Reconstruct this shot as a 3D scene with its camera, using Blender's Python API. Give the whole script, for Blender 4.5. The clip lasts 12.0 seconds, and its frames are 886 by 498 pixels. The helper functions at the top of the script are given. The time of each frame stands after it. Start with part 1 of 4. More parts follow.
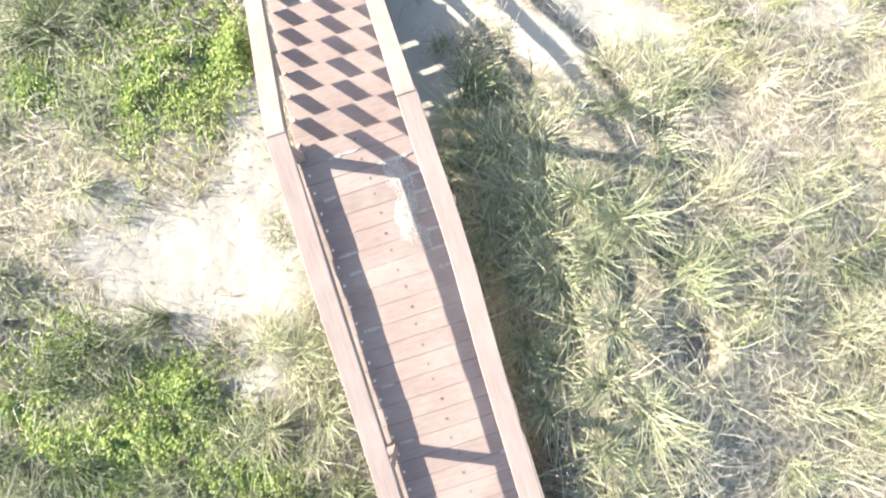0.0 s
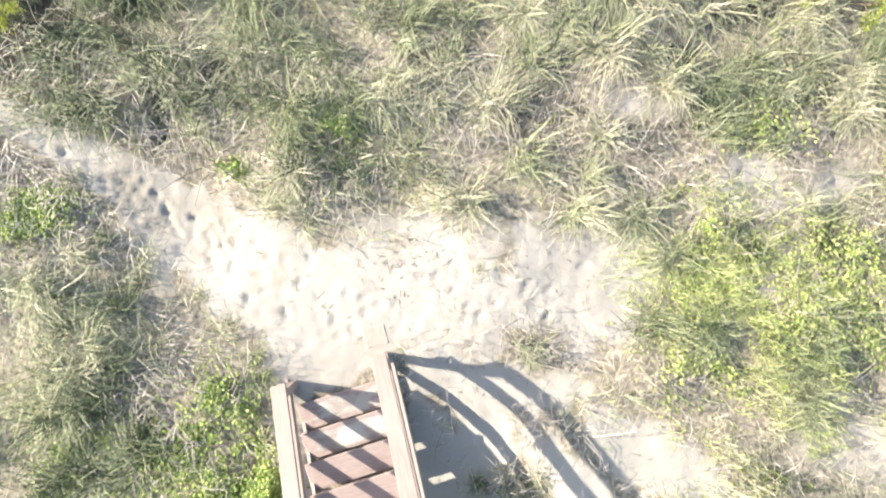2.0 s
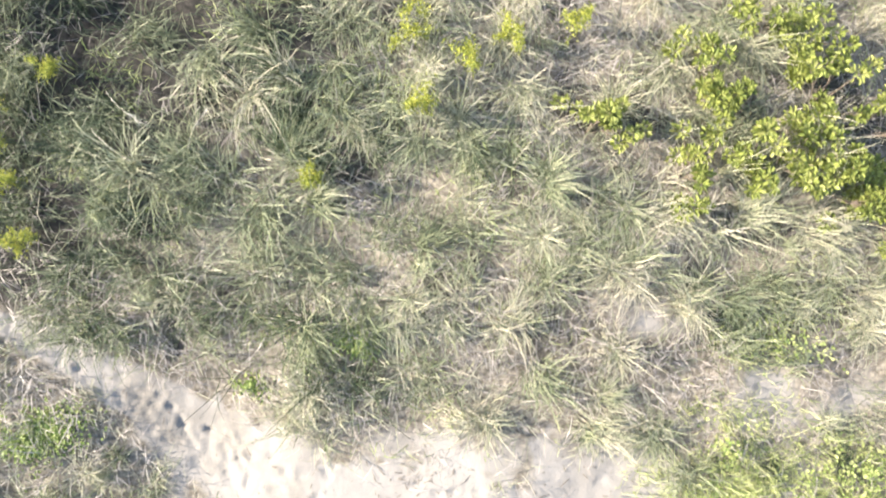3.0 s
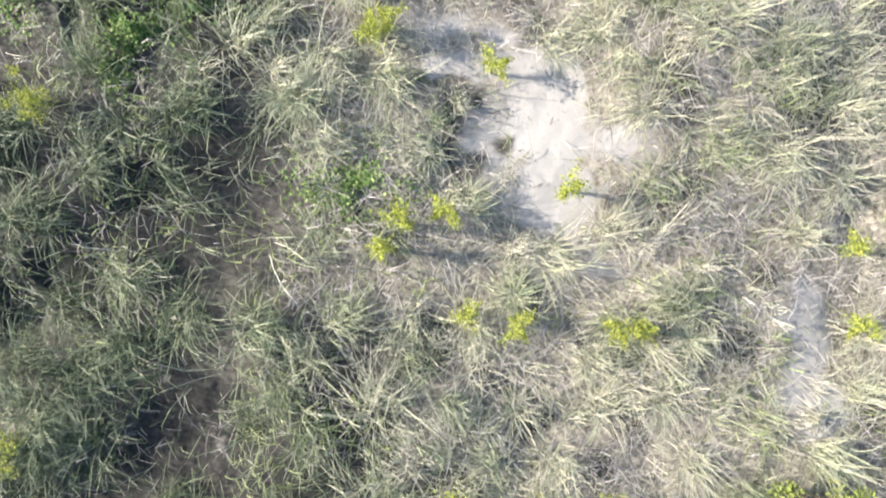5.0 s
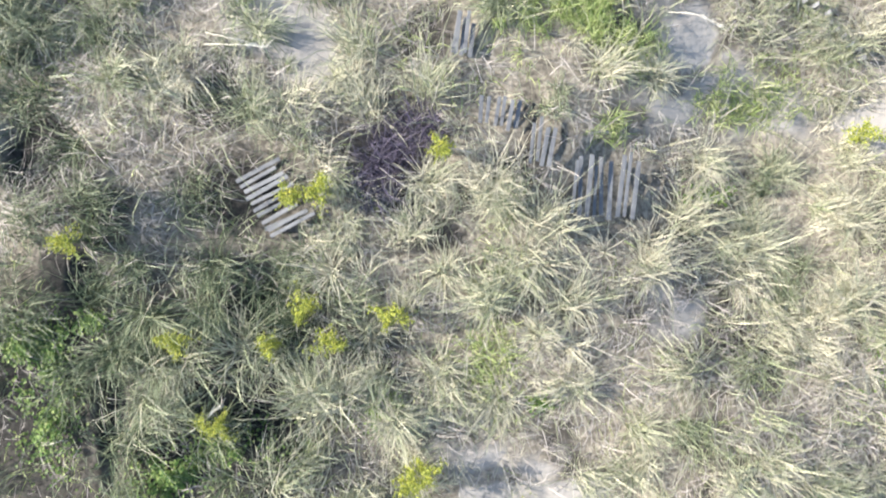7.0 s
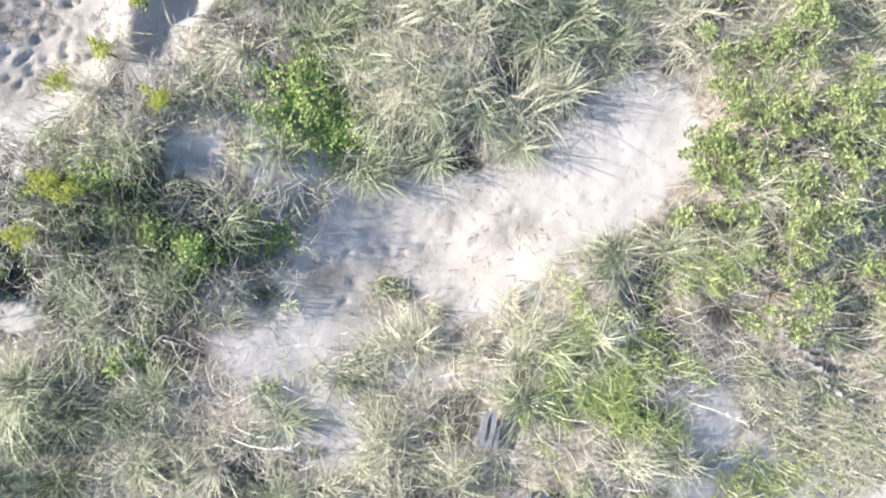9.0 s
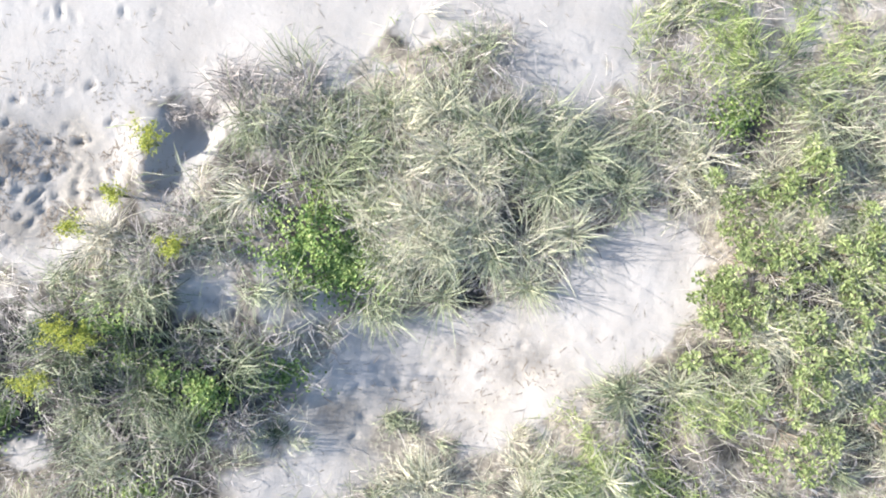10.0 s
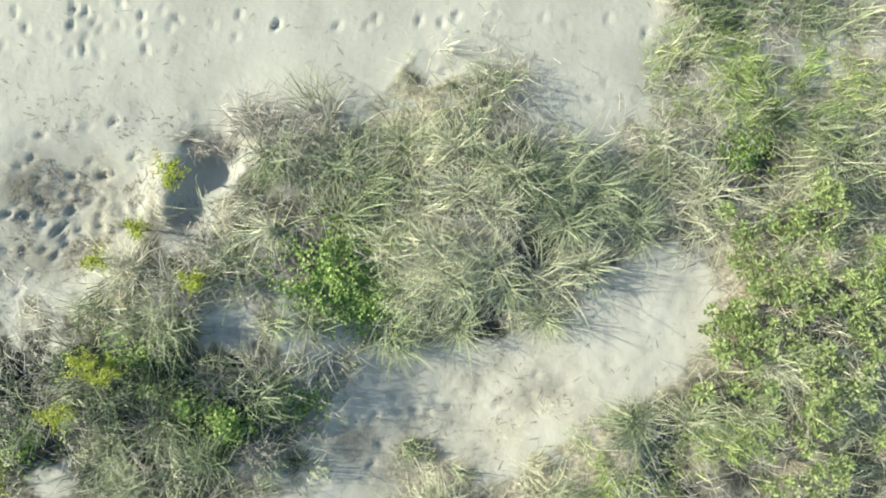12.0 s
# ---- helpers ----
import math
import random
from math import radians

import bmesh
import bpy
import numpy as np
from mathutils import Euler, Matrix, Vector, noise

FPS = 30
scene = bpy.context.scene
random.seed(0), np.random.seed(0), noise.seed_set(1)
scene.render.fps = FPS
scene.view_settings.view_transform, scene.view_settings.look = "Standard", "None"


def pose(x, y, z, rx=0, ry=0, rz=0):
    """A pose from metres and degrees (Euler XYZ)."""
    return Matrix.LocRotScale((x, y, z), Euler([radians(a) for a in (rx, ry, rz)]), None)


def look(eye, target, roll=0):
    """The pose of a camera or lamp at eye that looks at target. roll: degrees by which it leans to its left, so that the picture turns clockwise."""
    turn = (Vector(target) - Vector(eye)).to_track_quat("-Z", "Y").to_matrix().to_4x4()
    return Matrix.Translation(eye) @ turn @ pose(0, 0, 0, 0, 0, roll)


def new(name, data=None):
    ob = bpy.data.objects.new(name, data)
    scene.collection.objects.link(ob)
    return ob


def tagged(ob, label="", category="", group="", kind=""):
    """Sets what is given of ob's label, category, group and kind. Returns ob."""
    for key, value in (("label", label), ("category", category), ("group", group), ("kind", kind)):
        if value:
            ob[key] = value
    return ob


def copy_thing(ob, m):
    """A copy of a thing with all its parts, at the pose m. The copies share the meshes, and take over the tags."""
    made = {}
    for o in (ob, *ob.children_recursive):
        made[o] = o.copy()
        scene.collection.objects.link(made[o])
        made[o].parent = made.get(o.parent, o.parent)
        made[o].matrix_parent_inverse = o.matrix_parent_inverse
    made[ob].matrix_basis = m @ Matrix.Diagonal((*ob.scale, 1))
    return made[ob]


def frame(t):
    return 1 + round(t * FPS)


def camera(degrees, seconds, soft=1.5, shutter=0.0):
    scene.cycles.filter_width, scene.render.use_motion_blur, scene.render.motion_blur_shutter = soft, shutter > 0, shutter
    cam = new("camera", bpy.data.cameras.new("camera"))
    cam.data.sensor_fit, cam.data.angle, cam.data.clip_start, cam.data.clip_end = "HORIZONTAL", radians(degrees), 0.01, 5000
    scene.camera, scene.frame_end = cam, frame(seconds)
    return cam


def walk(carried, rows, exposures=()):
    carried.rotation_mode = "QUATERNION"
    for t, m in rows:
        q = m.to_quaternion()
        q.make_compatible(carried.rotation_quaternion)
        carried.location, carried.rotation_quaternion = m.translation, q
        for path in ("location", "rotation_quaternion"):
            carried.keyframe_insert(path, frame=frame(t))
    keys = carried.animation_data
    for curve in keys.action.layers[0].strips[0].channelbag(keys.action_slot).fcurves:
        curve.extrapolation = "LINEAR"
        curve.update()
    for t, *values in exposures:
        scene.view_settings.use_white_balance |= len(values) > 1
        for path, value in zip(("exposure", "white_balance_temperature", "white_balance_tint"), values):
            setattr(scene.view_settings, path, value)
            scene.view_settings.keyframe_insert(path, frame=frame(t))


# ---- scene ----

# ---------------------------------------------------------------- camera
cam = camera(72.0, 12.0, soft=1.95, shutter=0.2)
PATH = [
    (0, 0.000, 0.000, 7.400, 0.08, 0.03, -0.23),
    (0.5, -0.087, 1.297, 7.386, 0.08, 0.08, -0.01),
    (1, -0.192, 2.589, 7.367, 0.08, 0.12, 0.12),
    (1.5, -0.302, 3.875, 7.341, 0.07, 0.12, 0.21),
    (2, -0.430, 5.159, 7.314, 0.06, 0.07, 0.24),
    (2.5, -0.543, 6.444, 7.300, 0.05, -0.01, 0.14),
    (3, -0.649, 7.739, 7.299, 0.04, -0.09, -0.07),
    (4.8, -0.978, 12.630, 7.185, 0.05, -0.02, -0.11),
    (5, -1.017, 13.158, 7.184, 0.05, -0.01, -0.09),
    (5.5, -1.123, 14.451, 7.183, 0.03, 0.03, -0.06),
    (6, -1.235, 15.730, 7.187, -0.01, 0.04, -0.00),
    (6.5, -1.349, 16.999, 7.205, -0.04, -0.01, 0.03),
    (7, -1.448, 18.235, 7.227, -0.04, -0.05, -0.08),
    (8.8, -1.705, 22.370, 7.273, -0.11, 0.04, 0.10),
    (9, -1.737, 22.825, 7.278, -0.09, 0.03, 0.09),
    (9.25, -1.761, 23.369, 7.289, -0.07, 0.02, 0.07),
    (9.5, -1.800, 23.827, 7.301, -0.05, 0.00, 0.05),
    (9.75, -1.830, 24.151, 7.312, -0.03, -0.02, 0.03),
    (10, -1.860, 24.474, 7.324, -0.02, -0.04, 0.02),
    (10.25, -1.896, 24.645, 7.340, -0.02, -0.07, -0.00),
    (10.5, -1.933, 24.816, 7.356, -0.01, -0.11, -0.02),
    (11, -1.996, 24.926, 7.396, 0.00, -0.14, -0.06),
    (11.5, -2.041, 24.957, 7.434, 0.05, -0.09, -0.06),
    (12, -2.058, 24.853, 7.471, 0.07, -0.04, -0.09),
]
EXPOSURES = [
    (0.0, 2.22, 7090, 6), (1.0, 2.15, 7130, 7), (2.0, 2.06, 7190, 8), (3.0, 1.95, 7020, 11), (5.0, 1.74, 6510, 10), (7.0, 1.71, 6470, 9), (9.0, 1.82, 6310, 12),
    (11.5, 1.64, 6150, 8), (11.7, 1.55, 6300, 5), (12.0, 1.42, 6880, -10),
]
walk(cam, [(t, pose(x, y, z, rx, ry, rz)) for t, x, y, z, rx, ry, rz in PATH], EXPOSURES)

# ---------------------------------------------------------------- daylight
SUN_ELEVATION, SUN_FROM = radians(21.5), radians(172.0)   # low sun, from the -x side
sky = bpy.data.worlds.new("sky")
scene.world = sky
sky.use_nodes = True
sky_tex = sky.node_tree.nodes.new("ShaderNodeTexSky")
sky_tex.sky_type, sky_tex.sun_disc = "NISHITA", False
sky_tex.sun_elevation, sky_tex.sun_rotation = SUN_ELEVATION, radians(90.0) - SUN_FROM
sky.node_tree.links.new(sky_tex.outputs[0], sky.node_tree.nodes["Background"].inputs[0])
sky.node_tree.nodes["Background"].inputs[1].default_value = 0.12
sun = new("sun", bpy.data.lights.new("sun", "SUN"))
sun.data.energy, sun.data.angle, sun.data.color = 4.9, radians(0.6), (1.0, 0.95, 0.86)
sun.matrix_world = look((20 * math.cos(SUN_FROM) * math.cos(SUN_ELEVATION), 20 * math.sin(SUN_FROM) * math.cos(SUN_ELEVATION), 20 * math.sin(SUN_ELEVATION)), (0, 0, 0))

# ---------------------------------------------------------------- plan: patches (x, y, half width, half depth, turn)
BARE_STAIRS = [
    (-2.99, 0.01, 1.01, 0.66, 0),
    (-2.2, 1.22, 0.29, 1.03, 0),
    (2.26, 2.6, 0.9, 0.42, -42),
    (1.11, 2.4, 0.74, 0.3, -45),
    (0.26, 3.54, 0.88, 0.22, -8),
    (0.02, 2.93, 0.27, 0.67, 15),
    (1.62, 2.86, 0.39, 0.26, -45),
    (-0.59, 4.63, 2.22, 0.71, 0),
    (1.42, 4.9, 0.54, 0.54, 0),
    (-1.94, 4.09, 0.54, 0.61, 0),
]
BARE_STAIRS += [
    (-2.71, 4.96, 0.96, 0.55, -25),
    (-3.56, 5.51, 0.69, 0.38, -35),
    (-4.24, 5.95, 0.61, 0.29, -35),
    (-4.91, 6.35, 0.61, 0.24, -30),
    (-5.64, 6.75, 0.61, 0.22, -25),
    (-2.26, 2.2, 0.26, 0.86, 0),
    (-0.52, 2.6, 0.23, 1, 15),
    (-0.15, 1.86, 0.26, 0.77, 15),
]
BARE_MIDDLE = [
    (0.3, 14.55, 0.5, 0.98, 0),
    (0.1, 15.1, 0.4, 0.42, 0),
    (-0.78, 15.31, 0.53, 0.15, 0),
    (0.34, 13.63, 0.46, 0.36, 0),
    (1.08, 14.45, 0.26, 0.2, 0),
    (-3.05, 20.62, 0.42, 0.5, 0),
    (1.49, 20.67, 0.34, 0.34, 0),
    (3.64, 19.74, 0.34, 0.2, 0),
]
BARE_BEACH = [
    (-1.77, 22.76, 1.6, 0.66, 18),
    (-0.75, 23.31, 1.16, 0.58, 20),
    (0.37, 23.87, 0.63, 0.6, 0),
    (-2.66, 23.35, 0.52, 0.38, 0),
    (-2.7, 22.35, 0.95, 0.6, 20),
    (-1.25, 22.5, 0.65, 0.45, 30),
    (0.75, 24.35, 0.42, 0.42, 0),
    (-6.79, 25.14, 1.43, 1.22, 0),
    (-6.9, 22.0, 0.3, 0.2, 0),
    (-0.15, 26.88, 0.75, 0.75, 0),
    (-5.08, 25.81, 0.49, 0.42, 0),
    (0.45, 24.08, 0.51, 0.51, 0),
    (-5.31, 25.14, 0.24, 0.3, 0),
]
LEAFY_STAIRS = [
    (-3.25, 2.25, 0.99, 0.99, 0),
    (-3.18, 3.34, 0.61, 0.4, 0),
    (-4.64, 2.73, 0.54, 0.4, 0),
    (2.93, 3.8, 0.74, 0.53, 0),
    (4.32, 5.17, 0.75, 0.41, 0),
    (-3.68, -2.07, 1.26, 0.69, 0),
    (-4.56, -1.57, 0.69, 0.76, 0),
    (-2.92, -1.63, 0.69, 0.57, 0),
    (-4.37, -1, 0.69, 0.38, 0),
    (-2.23, -2.51, 0.69, 0.44, 0),
]
LEAFY_STAIRS += [
    (-4.76, 1.91, 0.53, 0.72, 0),
    (-2.42, 2.4, 0.4, 0.6, 0),
    (-3.56, 1.63, 0.39, 0.32, 0),
    (3.77, 4.49, 0.88, 0.68, 0),
    (4.59, 4.05, 0.61, 0.41, 0),
    (2.48, 4.76, 0.41, 0.27, 0),
    (2.68, 4.37, 0.73, 0.53, 0),
    (4.04, 4.49, 0.67, 0.81, 0),
    (2.32, 3.78, 0.53, 0.46, 0),
    (-5.31, 5.64, 0.4, 0.27, 0),
]
LEAFY_MIDDLE = [
    (3.35, 6.67, 0.6, 0.34, 0),
    (2.61, 5.46, 0.4, 0.47, 0),
    (-1.68, 6.67, 0.34, 0.3, 0),
    (-5.52, 5.46, 0.4, 0.37, 0),
    (-2.93, 6.11, 0.24, 0.14, 0),
    (-2.1, 13.89, 0.66, 0.36, 0),
    (-4.48, 15.63, 0.52, 0.36, 0),
    (-2.26, 16.37, 0.33, 0.23, 0),
    (-5.95, 17.04, 0.33, 0.39, 0),
]
LEAFY_MIDDLE += [
    (3.72, 16.8, 0.27, 0.4, 0),
    (-0.28, 16.45, 0.27, 0.13, 0),
    (1.79, 18.87, 0.31, 0.17, 0),
    (-5.45, 17.39, 0.26, 0.2, 0),
    (-6.02, 16.32, 0.39, 0.59, 0),
    (-4.68, 15.16, 0.35, 0.29, 0),
    (-6.2, 17.06, 0.53, 0.39, 0),
    (-3.86, 15.91, 0.59, 0.26, 0),
]
LEAFY_BEACH = [
    (-3.46, 24.69, 0.65, 0.58, 0),
    (-3.03, 24.28, 0.48, 0.41, 0),
    (-3.57, 24.57, 0.53, 0.5, 0),
    (-3.04, 24.18, 0.54, 0.34, 0),
    (-3.79, 22.9, 0.34, 0.3, 0),
    (-5.63, 23.22, 0.36, 0.26, 0),
    (-4.62, 22.83, 0.4, 0.4, 0),
    (1.59, 25.99, 0.38, 0.38, 0),
    (-5.81, 23.56, 0.4, 0.27, 0),
    (-7.13, 22.5, 0.34, 0.34, 0),
    (-5.15, 23.02, 0.34, 0.27, 0),
    (-5.52, 21.49, 0.4, 0.33, 0),
]
FLOWERS_NEAR = [
    (-5.75, 9.02, 0.21),
    (-5.61, 8.49, 0.19),
    (-5.51, 7.88, 0.16),
    (-5.78, 9.56, 0.19),
    (-5.17, 9.82, 0.13),
    (-0.94, 9.4, 0.25),
    (-1.07, 10.26, 0.3),
    (-0.38, 9.84, 0.19),
    (0.16, 10.18, 0.2),
    (0.93, 10.29, 0.16),
    (-2.14, 8.58, 0.13),
    (-5.58, 14.84, 0.29),
    (-0.45, 15.21, 0.21),
]
FLOWERS_NEAR += [
    (0.35, 13.86, 0.21),
    (-1.64, 15.68, 0.21),
    (-1.51, 13.46, 0.17),
    (-0.98, 13.6, 0.16),
    (-0.72, 12.41, 0.13),
    (-0.19, 12.31, 0.16),
    (0.94, 12.31, 0.17),
    (1.2, 12.24, 0.11),
    (-5.93, 10.85, 0.33),
    (-1.7, 13.17, 0.12),
    (3.58, 13.17, 0.11),
    (3.71, 12.31, 0.17),
]
FLOWERS_FAR = [
    (-2.78, 18.91, 0.23),
    (-3.18, 18.84, 0.13),
    (-4.45, 17.25, 0.22),
    (-4.01, 16.23, 0.17),
    (-3.09, 17.54, 0.21),
    (-3.41, 17.14, 0.15),
    (-2.69, 17.13, 0.17),
    (-2.02, 17.5, 0.19),
    (-1.78, 15.65, 0.19),
    (-1.48, 19.38, 0.09),
]
FLOWERS_FAR += [
    (-5.5, 18.34, 0.14),
    (3.46, 19.54, 0.24),
    (-5.29, 25.72, 0.18),
    (-5.65, 25.1, 0.15),
    (-6.11, 23.52, 0.18),
    (-6.49, 22.99, 0.16),
    (-7.27, 22.23, 0.21),
    (-4.95, 24.5, 0.15),
    (-6.13, 24.76, 0.15),
    (-5.9, 23.42, 0.16),
]
SHRUBS_YELLOW = [
    (2.96, 9.23, 0.5),
    (3.65, 9.39, 0.52),
    (4.17, 9.06, 0.46),
    (3.2, 8.67, 0.46),
    (3.75, 8.4, 0.52),
    (4.29, 8.11, 0.4),
    (2.4, 9.82, 0.4),
    (3.57, 10, 0.4),
    (3.13, 10.35, 0.33),
    (1.05, 9.11, 0.32),
    (2.15, 8.55, 0.3),
]
SHRUBS_GREEN = [
    (1.5, 24.35, 0.36),
    (1.94, 24.17, 0.5),
    (2.63, 24.43, 0.57),
    (1.62, 23.36, 0.57),
    (2.23, 23.09, 0.6),
    (2.97, 23.62, 0.54),
    (2.47, 25.1, 0.51),
    (3.12, 22.51, 0.55),
    (1.42, 23.76, 0.34),
    (2.16, 22.31, 0.48),
    (3.16, 24.29, 0.4),
    (1.66, 25.1, 0.34),
]
SEMI_NEAR = [
    (3.24, 4.97, 0.81, 0.4, 0),
    (4.3, 2.85, 0.79, 0.4, 0),
    (-2.85, 0.15, 1.2, 1.05, 0),
    (1.8, 6.94, 0.47, 0.33, 0),
    (4.23, 5.87, 0.6, 0.34, 0),
    (3.1, 5.95, 0.5, 0.3, 0),
    (4.23, 3.2, 0.4, 0.27, 0),
    (-3.55, 4.89, 0.62, 0.41, -30),
    (-0.59, 5.44, 1.35, 0.3, 0),
    (-1.92, -1, 0.38, 0.76, 0),
    (-0.51, -2.46, 0.54, 0.36, 0),
]
SEMI_FAR = [
    (-0.4, 14.5, 0.35, 0.75, 0),
    (-0.8, 15.75, 0.6, 0.35, 0),
    (0.6, 12.9, 0.6, 0.35, 0),
    (1.5, 20.2, 0.95, 0.7, 0),
    (0.97, 14.41, 0.52, 0.39, 0),
    (0.54, 13.17, 0.53, 0.4, 0),
    (0.67, 12.64, 0.5, 0.3, 0),
    (3.18, 12.11, 0.3, 0.59, 0),
    (3.25, 11.32, 0.4, 0.33, 0),
    (-0.8, 15.7, 0.46, 0.33, 0),
    (-3.01, 20.77, 0.57, 0.57, 0),
    (1.56, 20.6, 0.61, 0.61, 0),
    (3.64, 19.74, 0.61, 0.41, 0),
    (1.25, 17.56, 0.37, 0.37, 0),
    (-0.28, 17.37, 0.33, 0.53, 0),
    (-3.44, 20.75, 0.57, 0.74, 0),
    (-3.6, 21.75, 0.8, 0.5, 25),
    (-1.9, 21.5, 0.9, 0.3, 10),
]
SEMI_FAR += [
    (-3.26, 22.42, 0.75, 0.61, 0),
    (-4.12, 22.03, 0.47, 0.6, 0),
    (-6.63, 25.94, 1.24, 0.62, 0),
    (1.49, 20.66, 0.61, 0.61, 0),
    (2.68, 19.92, 1.39, 0.49, 0),
    (-4.21, 23.89, 0.79, 0.4, 0),
    (-6.62, 24.69, 1.1, 0.76, 0),
    (-6.91, 25.11, 0.9, 0.55, 0),
    (-4.12, 26.34, 0.75, 0.62, 0),
    (-0.36, 26.4, 0.89, 0.61, 0),
    (1.63, 26.68, 0.82, 0.89, 0),
    (2.65, 27.16, 0.62, 0.62, 0),
]
PITS_NEAR = [
    (-4.54, 10.45, 0.87, 0.3, 0),
    (-3.19, 9.4, 0.25, 0.32, 0),
    (-3.15, 8.55, 0.33, 0.25, 0),
    (1.52, 9.18, 0.3, 0.3, 0),
    (-3.85, 6.73, 0.09, 0.26, 0),
    (-2.27, 9.14, 0.23, 0.19, 0),
    (-3.98, 11.15, 0.72, 0.49, 0),
    (-5.31, 12.9, 0.39, 0.26, 0),
    (3.83, 13.83, 0.26, 0.49, 0),
    (-6.06, 12.38, 0.3, 0.4, 0),
    (2.49, -0.98, 0.16, 0.22, 0),
    (-2.47, 12, 0.39, 0.26, 0),
    (-4.43, 13.88, 0.33, 0.23, 0),
]
PITS_FAR = [
    (-5.26, 16.32, 0.17, 0.59, 0),
    (-5.48, 17.85, 0.17, 0.26, 0),
    (-5.91, 14.74, 0.39, 0.26, 0),
    (-3.42, 17.6, 0.3, 0.25, 0),
    (-6.15, 19.39, 0.39, 0.33, 0),
    (-5.31, 16.41, 0.17, 0.36, 0),
    (-3.41, 17.34, 0.17, 0.17, 0),
    (-3.53, 16.19, 0.36, 0.19, 0),
    (-4.67, 23.61, 0.39, 0.36, 0),
]
PITS_FAR += [
    (-4.11, 22.83, 0.28, 0.4, 0),
    (-6.79, 22.5, 0.47, 0.4, 0),
    (-5.64, 22.95, 0.4, 0.3, 0),
    (-6.99, 23.26, 0.41, 0.27, 0),
    (-1.46, 24.11, 0.26, 0.24, 0),
    (0.68, 22.23, 0.25, 0.25, 0),
    (-4.82, 23.74, 0.33, 0.25, 0),
    (-3.82, 22.87, 0.27, 0.24, 0),
    (-6.51, 22.54, 0.38, 0.26, 0),
]
FRESH_PATCHES = [
    (0.25, 21.62, 0.84, 0.74, 0),
    (0.1, 20.65, 0.95, 0.5, 0),
    (0.3, 20.0, 0.5, 0.3, 0),
    (0.72, 21.15, 0.67, 0.47, 0),
    (-0.22, 22.02, 0.47, 0.54, 0),
    (1.36, 22.57, 0.53, 0.33, 0),
    (-0.29, 20.48, 0.6, 0.4, 0),
    (2.45, 26.68, 0.75, 0.62, 0),
    (1.49, 27.09, 0.89, 0.62, 0),
    (-0.28, 20.77, 0.73, 0.43, 0),
    (2.23, 20.03, 0.76, 0.41, 0),
    (0.69, 19.66, 0.34, 0.27, 0),
]
FRESH_PATCHES += [
    (-0.8, 16.9, 0.33, 0.43, 0),
    (3.35, 6.67, 0.74, 0.4, 0),
    (2.61, 5.46, 0.54, 0.54, 0),
    (3.77, 4.49, 1.08, 0.81, 0),
    (3.02, 4.36, 1.07, 0.74, 0),
    (-3.38, 2.18, 0.92, 0.92, 0),
    (-4, -1.88, 1.39, 0.95, 0),
    (3.24, 4.97, 1.48, 0.87, 0),
    (3.64, 3.05, 1.39, 0.99, 0),
]
GROWN = [
    (-5.62, 25.5, 0.13, 0.5, 0),
    (-5.9, 24.16, 0.61, 0.47, 0),
    (-7.13, 24.15, 0.27, 0.34, 0),
    (-2.42, 22.15, 0.42, 0.25, 0),
    (-1.25, 21.6, 0.5, 0.4, 0),
    (-2.1, 21.95, 0.5, 0.22, 20),
]
BARE = BARE_STAIRS + BARE_MIDDLE + BARE_BEACH
LEAFY = LEAFY_STAIRS + LEAFY_MIDDLE + LEAFY_BEACH
# hummocks and hollows: x, y, radius, height
RELIEF = [
    (2.4, 2.7, 1.5, 0.2), (2.3, -1.7, 1.5, 0.4), (-3.2, 2.4, 1.3, 0.08), (2.1, 15.5, 1.5, 0.3), (-5.2, 15.0, 1.8, 0.2), (-5.8, 18.3, 1.0, 0.3), (2.3, 18.2, 1.5, -0.4),
    (0.5, 18.9, 0.8, -0.15), (3.0, 20.5, 1.5, -0.2), (-1.9, 25.2, 1.3, 0.26), (-5.2, 23.8, 1.1, 0.25), (-2.0, 23.0, 1.4, -0.32), (2.2, 23.8, 1.4, 0.2),
    (-3.4, 5.4, 1.2, -0.18), (-4.85, 25.9, 0.38, -0.24), (-5.42, 25.8, 0.22, 0.14), (-5.48, 25.35, 0.22, 0.12), (-6.3, 25.3, 0.9, -0.15), (-5.15, 25.2, 0.4, -0.15), (0.3, 8.6, 1.8, 0.1), (3.8, 8.9, 1.2, 0.2), (-2.6, 10.8, 1.8, 0.2),
    (-2.3, 17.4, 1.2, -0.1), (-2.0, 19.3, 0.5, -0.08), (0.75, -0.9, 0.7, -0.06), (0.85, 2.7, 0.6, 0.12), (1.15, 14.5, 0.95, 0.08), (-0.6, 14.4, 0.5, -0.08),
]


# ---------------------------------------------------------------- noise and masks on arrays
def lattice(seed):
    return np.random.RandomState(seed).rand(64, 64)


def value_noise(x, y, size, seed):
    g = lattice(seed)
    u, v = np.asarray(x, float) / size + 1000, np.asarray(y, float) / size + 1000
    iu, iv = np.floor(u).astype(int), np.floor(v).astype(int)
    fu, fv = u - iu, v - iv
    fu, fv = fu * fu * (3 - 2 * fu), fv * fv * (3 - 2 * fv)
    a, b = g[iu % 64, iv % 64], g[(iu + 1) % 64, iv % 64]
    c, d = g[iu % 64, (iv + 1) % 64], g[(iu + 1) % 64, (iv + 1) % 64]
    return (a * (1 - fu) + b * fu) * (1 - fv) + (c * (1 - fu) + d * fu) * fv


